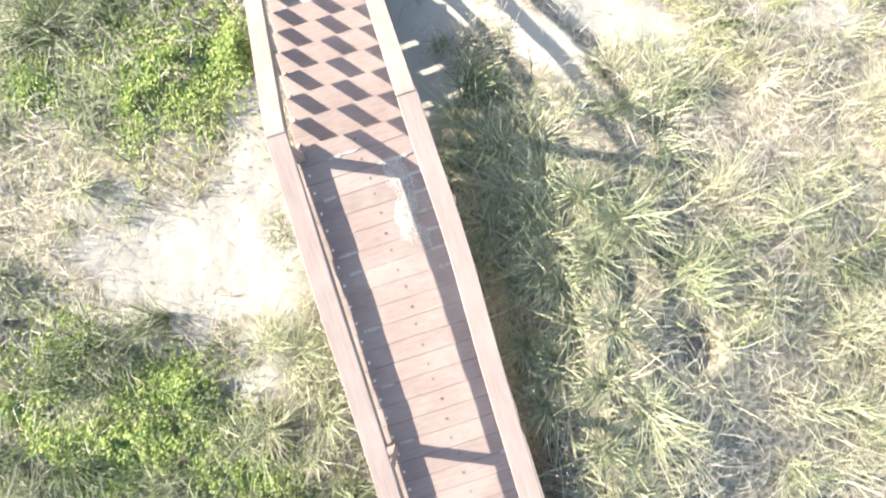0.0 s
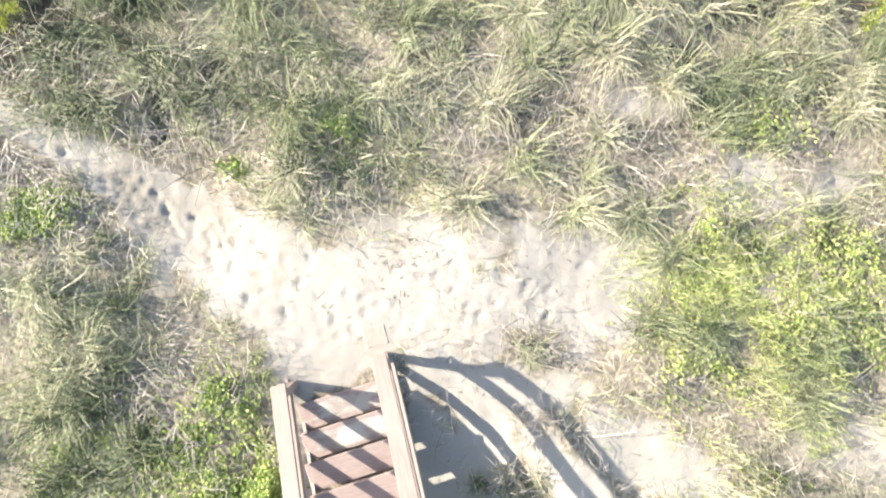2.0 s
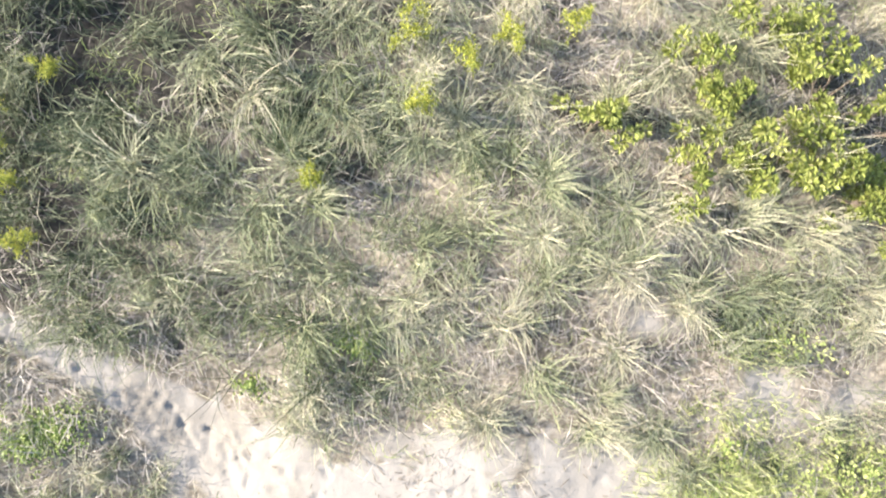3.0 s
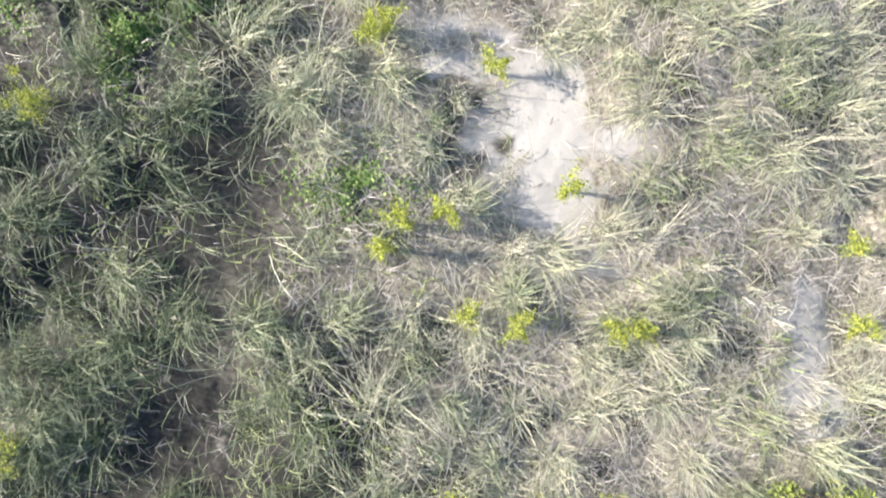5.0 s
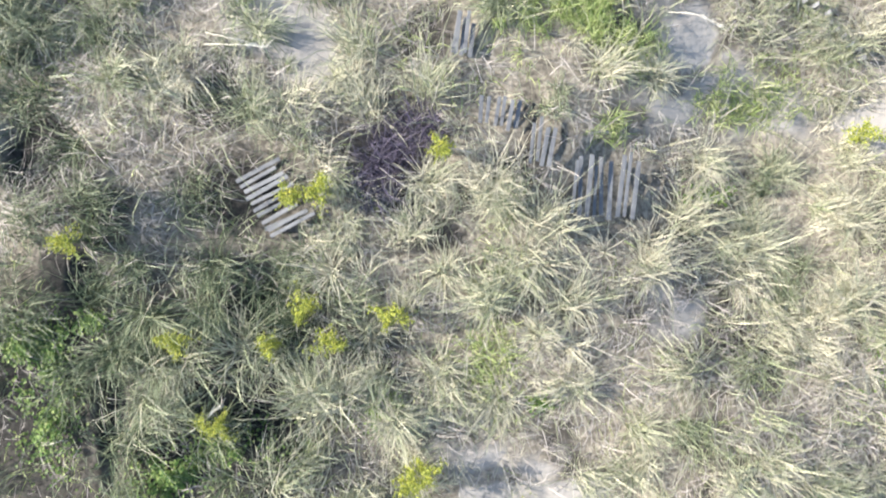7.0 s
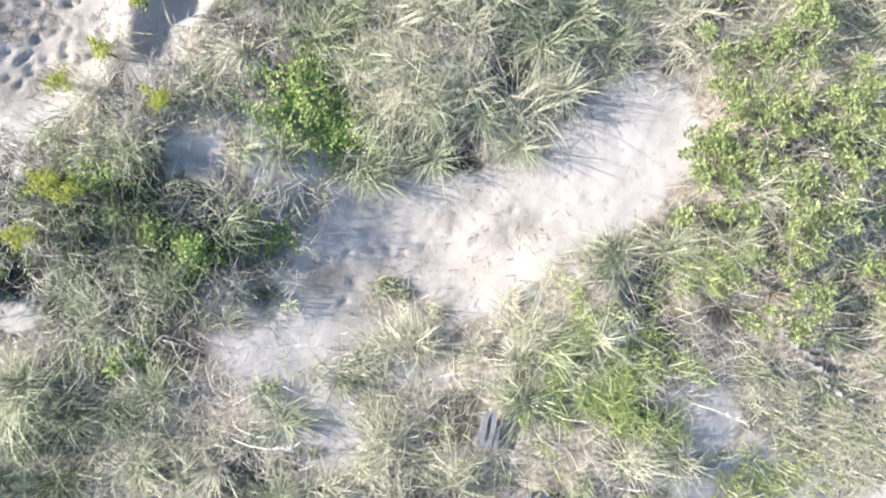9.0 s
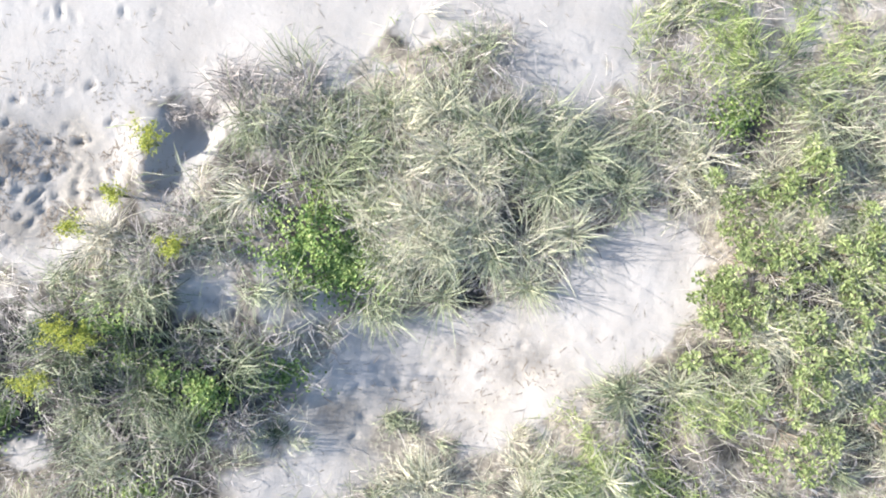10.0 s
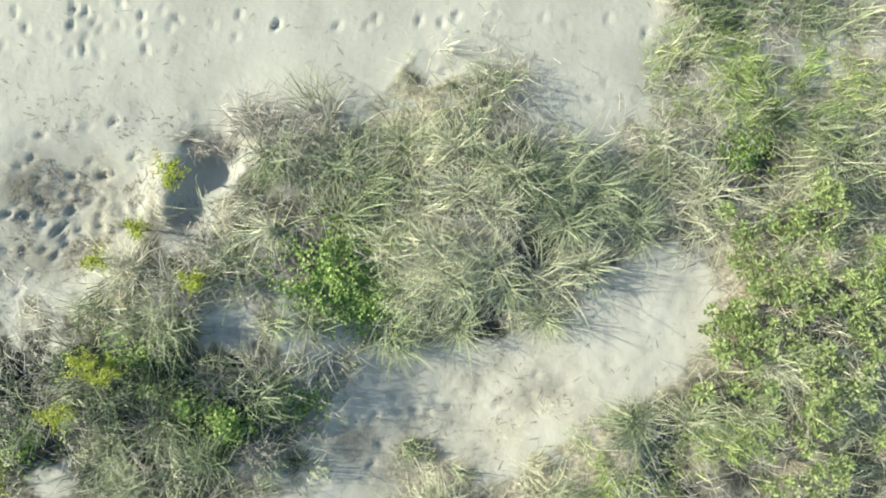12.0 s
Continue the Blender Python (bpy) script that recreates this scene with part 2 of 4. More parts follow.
def fractal(x, y, size, seed, octaves=3):
    out, total = 0.0, 0.0
    for k in range(octaves):
        out = out + value_noise(x, y, size / 2**k, seed + k) / 2**k
        total += 1 / 2**k
    return out / total


def blot(x, y, patches, soft, ragged, seed):
    """0 outside, 1 inside the patches, with ragged edges."""
    wob = (fractal(x, y, 0.8, seed, 5) - 0.5) * 2 * ragged
    out = np.zeros_like(x, dtype=float)
    for px, py, rx, ry, turn in patches:
        c, s = math.cos(radians(turn)), math.sin(radians(turn))
        u, v = (x - px) * c + (y - py) * s, -(x - px) * s + (y - py) * c
        d = np.sqrt((u / rx) ** 2 + (v / ry) ** 2)
        out = np.maximum(out, np.clip((1 + wob - d) / soft + 0.5, 0, 1))
    return out


def beach(x, y):
    """The open sand beyond the last plants."""
    edge = 26.05 + 0.09 * (x + 7) + 0.5 * np.exp(-((x + 1.6) / 1.3) ** 2) + (fractal(x, y, 0.9, 71) - 0.5) * 0.7
    east = 0.55 + (fractal(x, y, 0.8, 75) - 0.5) * 0.9 + 0.12 * (y - 27)
    edge = edge + (fractal(x, y, 0.22, 73, 3) - 0.5) * 1.1 - 1.1 * ease((-5.3 - x) / 0.8)
    return np.clip((y - edge) / 0.6 + 0.5, 0, 1) * np.clip((east - x) / 0.3 + 0.5, 0, 1)


def bare(x, y):
    """1 on open sand, in between where it is half grown over."""
    x, y = np.asarray(x, float), np.asarray(y, float)
    half = blot(x, y, SEMI_NEAR + SEMI_FAR, 0.8, 1.0, 15) * np.clip(fractal(x, y, 0.3, 17, 3) * 2.4 - 0.55, 0, 0.72)
    patch = np.zeros_like(x)
    for px, py, rx, ry, turn in BARE:
        c, s = math.cos(radians(turn)), math.sin(radians(turn))
        u, v = (x - px) * c + (y - py) * s, -(x - px) * s + (y - py) * c
        patch = patch + np.exp(-((u / rx) ** 2 + (v / ry) ** 2))
    patch = np.minimum(patch, 1.2) - 0.46 + (fractal(x, y, 0.6, 11, 3) - 0.5) * 0.8 + (fractal(x, y, 0.13, 18, 3) - 0.5) * 0.6
    patch = np.clip(patch * 2.4 + 0.5, 0, 1)
    open_sand = np.maximum(np.maximum(patch, half), beach(x, y))
    return open_sand * (1 - 0.75 * blot(x, y, GROWN, 0.9, 1.3, 13))


def smooth_sand(x, y):
    """1 well inside the open sand, fading slowly into the growth."""
    x, y = np.asarray(x, float), np.asarray(y, float)
    patch = np.zeros_like(x)
    for px, py, rx, ry, turn in BARE:
        c, s = math.cos(radians(turn)), math.sin(radians(turn))
        u, v = (x - px) * c + (y - py) * s, -(x - px) * s + (y - py) * c
        patch = patch + np.exp(-((u / (rx + 0.2)) ** 2 + (v / (ry + 0.2)) ** 2))
    return np.maximum(np.clip(patch * 1.5, 0, 1), beach(x, y))


def pits(x, y):
    return (1 - blot(np.asarray(x, float), np.asarray(y, float), BARE_MIDDLE, 0.5, 0.3, 11)) * blot(np.asarray(x, float), np.asarray(y, float), PITS_NEAR + PITS_FAR, 0.7, 0.8, 19)


# dark gaps in the rank growth, their shade painted on the ground: x, y, half widths
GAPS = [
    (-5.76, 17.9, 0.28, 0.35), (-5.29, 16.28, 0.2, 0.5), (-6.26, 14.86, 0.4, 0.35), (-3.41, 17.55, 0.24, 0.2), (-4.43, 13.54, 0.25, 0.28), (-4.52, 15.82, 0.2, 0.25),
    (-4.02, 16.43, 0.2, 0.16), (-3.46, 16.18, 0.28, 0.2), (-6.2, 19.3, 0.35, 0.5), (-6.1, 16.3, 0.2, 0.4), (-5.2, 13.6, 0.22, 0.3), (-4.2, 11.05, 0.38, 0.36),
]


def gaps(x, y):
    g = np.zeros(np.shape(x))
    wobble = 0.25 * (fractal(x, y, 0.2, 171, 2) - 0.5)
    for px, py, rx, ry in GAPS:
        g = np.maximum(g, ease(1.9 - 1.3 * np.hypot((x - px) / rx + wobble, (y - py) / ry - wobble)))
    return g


def ground_shade(x, y):
    """Shade among dense growth, put into the ground colour, mostly on one side of the way."""
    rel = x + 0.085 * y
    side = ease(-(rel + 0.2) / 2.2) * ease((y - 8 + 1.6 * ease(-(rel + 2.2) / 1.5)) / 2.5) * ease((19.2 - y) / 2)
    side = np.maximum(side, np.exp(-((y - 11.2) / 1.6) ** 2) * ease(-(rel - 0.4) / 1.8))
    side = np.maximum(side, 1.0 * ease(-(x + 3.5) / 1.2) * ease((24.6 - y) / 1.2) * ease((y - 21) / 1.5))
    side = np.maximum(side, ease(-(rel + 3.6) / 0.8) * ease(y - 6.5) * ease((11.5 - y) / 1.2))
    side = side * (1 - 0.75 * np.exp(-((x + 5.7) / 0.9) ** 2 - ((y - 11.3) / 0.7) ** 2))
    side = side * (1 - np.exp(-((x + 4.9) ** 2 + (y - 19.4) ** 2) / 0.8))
    dark_blots = np.clip((fractal(x, y, 0.8, 123, 3) - 0.56) * 6, 0, 0.8) * ease((y - 5) / 3)
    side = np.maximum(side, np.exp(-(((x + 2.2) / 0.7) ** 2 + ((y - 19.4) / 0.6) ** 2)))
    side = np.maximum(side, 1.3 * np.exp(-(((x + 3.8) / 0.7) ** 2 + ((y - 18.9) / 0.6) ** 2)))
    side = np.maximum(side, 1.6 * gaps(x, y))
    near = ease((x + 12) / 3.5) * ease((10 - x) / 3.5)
    return near * np.clip(np.maximum(side * (0.55 + 0.95 * fractal(x, y, 1.1, 121, 3)), dark_blots), 0, 1)


def ease(f):
    f = np.clip(f, 0, 1)
    return f * f * (3 - 2 * f)


def dune(x, y):
    """The high dune that the boardwalk crosses; it falls to the sand at the foot of the steps."""
    return (0.55 + 0.6 * ease((x + 0.1) / 1.8)) * ease((3.4 - y) / 3.2)


def relief(x, y):
    x, y = np.asarray(x, float), np.asarray(y, float)
    grown = 1 - smooth_sand(x, y)
    near = ease(1.5 - np.maximum(np.maximum(-9 - x, x - 6.5), np.maximum(-5.5 - y, y - 30)) / 6)
    z = 0.16 * near * (fractal(x, y, 2.6, 21, 2) - 0.5) + near * (0.05 + 0.17 * grown) * (fractal(x, y, 0.95, 81, 3) - 0.5)
    z = z + dune(x, y)
    for px, py, r, h in RELIEF:
        z = z + h * np.exp(-((x - px) ** 2 + (y - py) ** 2) / r**2)
    z = z - 0.15 * pits(x, y) + 0.05 * grown
    return z - 0.03 * np.clip(y - 27.5, 0, 60)


FOOT = []   # x, y, turn, depth


def track(x0, y0, x1, y1, spread, count, seed, deep=1.0, toe=0.0):
    r = np.random.RandomState(seed)
    for k in range(count):
        f = r.rand()
        a = math.atan2(y1 - y0, x1 - x0) + toe + r.normal(0, 0.5)
        FOOT.append((x0 + (x1 - x0) * f + r.normal(0, spread), y0 + (y1 - y0) * f + r.normal(0, spread), a, r.uniform(0.006, 0.021) * deep))


track(-6.2, 7.0, -3.0, 5.1, 0.17, 90, 1)
track(-3.6, 5.4, -1.6, 4.4, 0.28, 50, 2)
track(-1.6, 4.6, 1.2, 4.6, 0.3, 40, 3)
track(-8.2, 27.75, -5.3, 27.75, 0.35, 50, 4, 1.25, 1.5)
track(-5.5, 27.6, 0.5, 27.75, 0.26, 22, 5, 1.2, 1.3)
track(-7.8, 25.6, -5.8, 25.0, 0.5, 100, 6, 1.4, 0.8)
track(-3.6, 22.6, -0.8, 23.2, 0.3, 34, 7)
track(-0.3, 27.0, 0.2, 26.2, 0.25, 10, 8)


def axis(lo, hi, step, far):
    inner = np.arange(lo, hi + step / 2, step)
    out = [step * 2]
    while sum(out) < far:
        out.append(out[-1] * 1.45)
    return np.r_[lo - np.cumsum(out)[::-1], inner, hi + np.cumsum(out)]


def attribute(me, name, values):
    me.attributes.new(name, "FLOAT", "POINT").data.foreach_set("value", np.ascontiguousarray(values, dtype=np.float32))


def mesh_from_arrays(name, verts, quads=None, tris=None, smooth=False):
    """A mesh from vertex rows and rows of four or three indices."""
    me = bpy.data.meshes.new(name)
    loops, sizes = [], []
    for f in (quads, tris):
        if f is not None and len(f):
            loops.append(np.asarray(f).ravel())
            sizes.append(np.full(len(f), np.asarray(f).shape[1]))
    loops, sizes = np.concatenate(loops), np.concatenate(sizes)
    me.vertices.add(len(verts))
    me.vertices.foreach_set("co", np.ascontiguousarray(verts, dtype=np.float32).ravel())
    me.loops.add(len(loops))
    me.loops.foreach_set("vertex_index", loops.astype(np.int32))
    me.polygons.add(len(sizes))
    me.polygons.foreach_set("loop_start", np.r_[0, np.cumsum(sizes)[:-1]].astype(np.int32))
    me.polygons.foreach_set("use_smooth", np.full(len(sizes), smooth))
    me.update(calc_edges=True)
    return me


# ---------------------------------------------------------------- materials
def shader(name):
    m = bpy.data.materials.new(name)
    m.use_nodes = True
    nt = m.node_tree
    return m, nt, nt.nodes["Principled BSDF"]


def node(nt, kind, **sockets):
    n = nt.nodes.new(kind)
    for k, v in sockets.items():
        s = n.inputs[k.replace("_", " ")]
        if isinstance(v, bpy.types.NodeSocket):
            nt.links.new(v, s)
        else:
            s.default_value = v
    return n


def mixed(nt, fac, a, b, kind="MIX"):
    n = nt.nodes.new("ShaderNodeMix")
    n.data_type, n.blend_type = "RGBA", kind
    for i, v in ((0, fac), (6, a), (7, b)):
        if isinstance(v, bpy.types.NodeSocket):
            nt.links.new(v, n.inputs[i])
        else:
            n.inputs[i].default_value = v
    return n.outputs[2]


def ramp(nt, fac, *stops):
    n = nt.nodes.new("ShaderNodeValToRGB")
    nt.links.new(fac, n.inputs[0])
    el = n.color_ramp.elements
    while len(el) < len(stops):
        el.new(0.5)
    for e, (p, c) in zip(el, stops):
        e.position, e.color = p, (*c, 1) if len(c) == 3 else c
    return n.outputs[0]


def grain(nt, scale, detail=4.0, rough=0.6, vector=None):
    n = node(nt, "ShaderNodeTexNoise", Scale=scale, Detail=detail, Roughness=rough)
    if vector is None:
        vector = nt.nodes.new("ShaderNodeNewGeometry").outputs["Position"]
    nt.links.new(vector, n.inputs["Vector"])
    return n.outputs["Fac"]


def bumped(nt, bsdf, height, strength, distance):
    b = node(nt, "ShaderNodeBump", Height=height, Strength=strength, Distance=distance)
    nt.links.new(b.outputs[0], bsdf.inputs["Normal"])


def sand_material():
    m, nt, b = shader("sand")
    lit = node(nt, "ShaderNodeAttribute")
    lit.attribute_name = "litter"
    fine, broad, mid = grain(nt, 220.0, 3), grain(nt, 1.3, 4), grain(nt, 16.0, 5, 0.65)
    clean = ramp(nt, broad, (0.3, (0.28, 0.259, 0.239)), (0.7, (0.338, 0.318, 0.3)))
    clean = mixed(nt, ramp(nt, fine, (0.35, (0, 0, 0)), (0.75, (0.35, 0.35, 0.35))), clean, (0.31, 0.275, 0.24, 1))
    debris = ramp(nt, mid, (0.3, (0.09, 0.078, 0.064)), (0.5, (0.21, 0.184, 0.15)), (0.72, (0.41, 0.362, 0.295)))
    # near-black colour painted in for the shade between the tufts
    shade_attr = node(nt, "ShaderNodeAttribute")
    shade_attr.attribute_name = "ground_shade"
    debris = mixed(nt, shade_attr.outputs["Fac"], debris, ramp(nt, mid, (0.3, (0.013, 0.013, 0.013)), (0.7, (0.058, 0.053, 0.047))))
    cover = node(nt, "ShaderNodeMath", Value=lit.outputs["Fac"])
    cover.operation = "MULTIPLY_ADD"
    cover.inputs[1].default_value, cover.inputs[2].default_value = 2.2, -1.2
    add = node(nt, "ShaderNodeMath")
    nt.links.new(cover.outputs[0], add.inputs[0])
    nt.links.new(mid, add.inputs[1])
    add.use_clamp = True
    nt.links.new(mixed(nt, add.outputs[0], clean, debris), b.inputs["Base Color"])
    b.inputs["Roughness"].default_value, b.inputs["Specular IOR Level"].default_value = 0.95, 0.1
    h = node(nt, "ShaderNodeMath")
    h.operation = "MULTIPLY_ADD"
    nt.links.new(grain(nt, 9.0, 5, 0.6), h.inputs[0])
    h.inputs[1].default_value = 1.0
    nt.links.new(mid, h.inputs[2])
    bumped(nt, b, h.outputs[0], 0.28, 0.02)
    return m


def leaf_material(name, low, high, dry, light=0.35):
    """Blades and leaves: tone runs from green to dry, shade varies each piece."""
    m, nt, b = shader(name)
    tone, vary = node(nt, "ShaderNodeAttribute"), node(nt, "ShaderNodeAttribute")
    tone.attribute_name, vary.attribute_name = "tone", "vary"
    col = ramp(nt, tone.outputs["Fac"], (0.0, low), (0.45, high), (1.0, dry))
    dim = ramp(nt, vary.outputs["Fac"], (0.0, (0.6, 0.6, 0.6)), (0.6, (0.96, 0.96, 0.96)), (1.0, (1.17, 1.17, 1.17)))
    col = mixed(nt, 1.0, col, dim, "MULTIPLY")
    nt.links.new(col, b.inputs["Base Color"])
    b.inputs["Roughness"].default_value, b.inputs["Specular IOR Level"].default_value = 0.55, 0.3
    tr = node(nt, "ShaderNodeBsdfTranslucent")
    nt.links.new(col, tr.inputs[0])
    mx = nt.nodes.new("ShaderNodeMixShader")
    mx.inputs[0].default_value = light
    nt.links.new(b.outputs[0], mx.inputs[1])
    nt.links.new(tr.outputs[0], mx.inputs[2])
    nt.links.new(mx.outputs[0], nt.nodes["Material Output"].inputs[0])
    return m


def wood_material(name, dark, light, grey, stretch):
    m, nt, b = shader(name)
    tc, inf = nt.nodes.new("ShaderNodeTexCoord"), nt.nodes.new("ShaderNodeObjectInfo")
    mp = nt.nodes.new("ShaderNodeMapping")
    nt.links.new(tc.outputs["Object"], mp.inputs["Vector"])
    mp.inputs["Scale"].default_value = stretch
    off = nt.nodes.new("ShaderNodeVectorMath")
    off.operation = "SCALE"
    off.inputs[0].default_value = (37.0, 11.0, 23.0)
    nt.links.new(inf.outputs["Random"], off.inputs["Scale"])
    nt.links.new(off.outputs[0], mp.inputs["Location"])
    g = grain(nt, 3.0, 6, 0.62, mp.outputs[0])
    col = ramp(nt, g, (0.25, dark), (0.75, light))
    worn = grain(nt, 2.2, 4, 0.6)
    col = mixed(nt, ramp(nt, worn, (0.45, (0, 0, 0)), (0.72, (0.55, 0.55, 0.55))), col, (*grey, 1))
    own = ramp(nt, inf.outputs["Random"], (0.0, (0.9, 0.9, 0.9)), (1.0, (1.07, 1.06, 1.05)))
    nt.links.new(mixed(nt, 1.0, col, own, "MULTIPLY"), b.inputs["Base Color"])
    b.inputs["Roughness"].default_value, b.inputs["Specular IOR Level"].default_value = 0.75, 0.25
    bumped(nt, b, g, 0.4, 0.004)
    return m


SAND = sand_material()
GRASS = leaf_material("grass_blade", (0.046, 0.069, 0.034), (0.295, 0.322, 0.192), (0.525, 0.482, 0.372), 0.18)
LEAF = leaf_material("ground_leaf", (0.115, 0.205, 0.05), (0.375, 0.47, 0.145), (0.64, 0.65, 0.29), 0.42)
FRESH = leaf_material("fresh_blade", (0.15, 0.225, 0.065), (0.39, 0.465, 0.175), (0.66, 0.65, 0.36), 0.42)
YELLOW = leaf_material("yellow_flower", (0.21, 0.25, 0.05), (0.42, 0.44, 0.08), (0.6, 0.56, 0.11), 0.3)
SHRUB_GREEN = leaf_material("shrub_leaf", (0.175, 0.22, 0.085), (0.335, 0.39, 0.155), (0.5, 0.52, 0.28), 0.4)
SHRUB_YELLOW = leaf_material("yellow_shrub_leaf", (0.13, 0.165, 0.038), (0.29, 0.325, 0.08), (0.47, 0.47, 0.17), 0.3)
MAUVE = leaf_material("grey_straw", (0.15, 0.13, 0.12), (0.34, 0.30, 0.275), (0.53, 0.475, 0.43), 0.08)
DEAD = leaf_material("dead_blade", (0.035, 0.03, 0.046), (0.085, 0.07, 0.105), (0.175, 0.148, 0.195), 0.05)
STALK = leaf_material("dry_stalk", (0.30, 0.25, 0.17), (0.52, 0.46, 0.36), (0.66, 0.61, 0.52), 0.05)
TWIG = wood_material("twig_bark", (0.10, 0.075, 0.055), (0.20, 0.16, 0.12), (0.26, 0.23, 0.2), (1, 1, 8))
DECK = wood_material("deck_board", (0.222, 0.168, 0.16), (0.312, 0.248, 0.24), (0.362, 0.306, 0.296), (2, 14, 2))
RAIL = wood_material("rail_wood", (0.213, 0.163, 0.155), (0.288, 0.23, 0.221), (0.308, 0.257, 0.248), (14, 1.2, 14))
DUSTY = wood_material("sandy_plank", (0.26, 0.215, 0.192), (0.345, 0.298, 0.272), (0.36, 0.325, 0.3), (8, 2, 8))
SLAT = wood_material("weathered_slat", (0.095, 0.098, 0.108), (0.185, 0.188, 0.2), (0.24, 0.242, 0.25), (16, 16, 1.5))
GRAINS, _nt, _b = shader("loose_white_sand")
_nt.links.new(ramp(_nt, grain(_nt, 160.0, 3), (0.35, (0.36, 0.335, 0.315)), (0.7, (0.5, 0.475, 0.455))), _b.inputs["Base Color"])
_b.inputs["Roughness"].default_value, _b.inputs["Specular IOR Level"].default_value = 0.95, 0.1
SCREW, _nt, _b = shader("bright_screw")
_b.inputs["Base Color"].default_value, _b.inputs["Metallic"].default_value, _b.inputs["Roughness"].default_value = (0.75, 0.74, 0.72, 1), 0.3, 0.45
WIRE, _nt, _b = shader("galvanised_wire")
_b.inputs["Base Color"].default_value, _b.inputs["Metallic"].default_value, _b.inputs["Roughness"].default_value = (0.14, 0.13, 0.12, 1), 0.7, 0.6


# ---------------------------------------------------------------- ground
GX, GY = axis(-8.0, 5.6, 0.04, 900), axis(-4.4, 29.2, 0.04, 900)
XX, YY = np.meshgrid(GX, GY)
ZZ = relief(XX, YY)
BB = bare(XX, YY)
# wind-blown unevenness of the open sand
ZZ += BB * (1 - 0.75 * ease((YY - 25.8) / 0.8)) * (0.03 * (fractal(XX, YY, 0.35, 41, 4) - 0.5) + 0.011 * (fractal(XX, YY, 0.13, 45, 2) - 0.5))
for fx, fy, fa, fd in FOOT:
    i0, i1 = np.searchsorted(GX, (fx - 0.4, fx + 0.4))
    j0, j1 = np.searchsorted(GY, (fy - 0.4, fy + 0.4))
    u = (XX[j0:j1, i0:i1] - fx) * math.cos(fa) + (YY[j0:j1, i0:i1] - fy) * math.sin(fa)
    v = -(XX[j0:j1, i0:i1] - fx) * math.sin(fa) + (YY[j0:j1, i0:i1] - fy) * math.cos(fa)
    d = (u / 0.075) ** 2 + (v / 0.042) ** 2
    ZZ[j0:j1, i0:i1] += -fd * np.exp(-d * d) + min(0.3 * fd, 0.004) * np.exp(-((np.sqrt(d) - 1.5) / 0.35) ** 2)
nx, ny = len(GX), len(GY)
idx = np.arange(nx * ny).reshape(ny, nx)
me = mesh_from_arrays("ground", np.stack([XX, YY, ZZ], -1).reshape(-1, 3),
                      np.stack([idx[:-1, :-1], idx[:-1, 1:], idx[1:, 1:], idx[1:, :-1]], -1).reshape(-1, 4), smooth=True)
# plant crumbs trodden into the sand of the hollow and of the path; the tint also paints in the hollow's part shade
CRUMBS_AND_SHADE = blot(XX, YY, [(-1.7, 22.8, 2.4, 0.95, 20), (-3.6, 5.5, 1.6, 0.5, -32), (-6.6, 25.2, 1.4, 1.1, 0)], 1.0, 0.5, 161)
attribute(me, "litter", np.maximum(1 - BB, CRUMBS_AND_SHADE * (0.22 + 0.52 * fractal(XX, YY, 0.45, 163, 3))).ravel())
# painted shade of the growth, mixed into the ground colour
attribute(me, "ground_shade", ground_shade(XX, YY).ravel())
me.materials.append(SAND)
ground = tagged(new("ground", me), "pale dry dune sand with footprints and plant litter", "sand", kind="structure")


def ground_z(x, y):
    """Height of the sheet by its own grid."""
    i = np.clip(np.searchsorted(GX, x) - 1, 0, nx - 2)
    j = np.clip(np.searchsorted(GY, y) - 1, 0, ny - 2)
    fu, fv = (x - GX[i]) / (GX[i + 1] - GX[i]), (y - GY[j]) / (GY[j + 1] - GY[j])
    return (ZZ[j, i] * (1 - fu) + ZZ[j, i + 1] * fu) * (1 - fv) + (ZZ[j + 1, i] * (1 - fu) + ZZ[j + 1, i + 1] * fu) * fv


PP = pits(XX, YY)


def on_grid(values, x, y):
    """The value of a mask at the nearest corner of the sheet's grid."""
    i = np.clip(np.searchsorted(GX, np.asarray(x) - 0.02), 0, nx - 1)
    j = np.clip(np.searchsorted(GY, np.asarray(y) - 0.02), 0, ny - 1)
    return values[j, i]


# ---------------------------------------------------------------- small mesh tools
def part(name, me, material, parent=None, label=""):
    """Links a bmesh or mesh as one object, under a parent where one is given."""
    if isinstance(me, bmesh.types.BMesh):
        bm, me = me, bpy.data.meshes.new(name)
        bm.to_mesh(me)
        bm.free()
    if not me.materials:
        me.materials.append(material)
    ob = new(name, me)
    ob.parent = parent
    return tagged(ob, label)


def board(lx, ly, lz, bevel=0.006, warp=0.0, cuts=1):
    """A bevelled board about its centre, long along y, with a slight warp."""
    bm = bmesh.new()
    bmesh.ops.create_cube(bm, size=1)
    bmesh.ops.scale(bm, vec=(lx, ly, lz), verts=bm.verts)
    if cuts > 1:
        along = [e for e in bm.edges if abs(e.verts[0].co.y - e.verts[1].co.y) > ly * 0.9]
        bmesh.ops.subdivide_edges(bm, edges=along, cuts=cuts - 1, use_grid_fill=True)
    if bevel:
        sharp = [e for e in bm.edges if abs(e.verts[0].co.y - e.verts[1].co.y) > 1e-6 or cuts == 1]
        bmesh.ops.bevel(bm, geom=sharp, offset=bevel, segments=1, affect="EDGES")
    for v in bm.verts:
        s = v.co.y / ly
        v.co.x += warp * math.sin(s * 5.0 + warp * 90)
        v.co.z += 0.4 * warp * math.sin(s * 7.0 + 1.0)
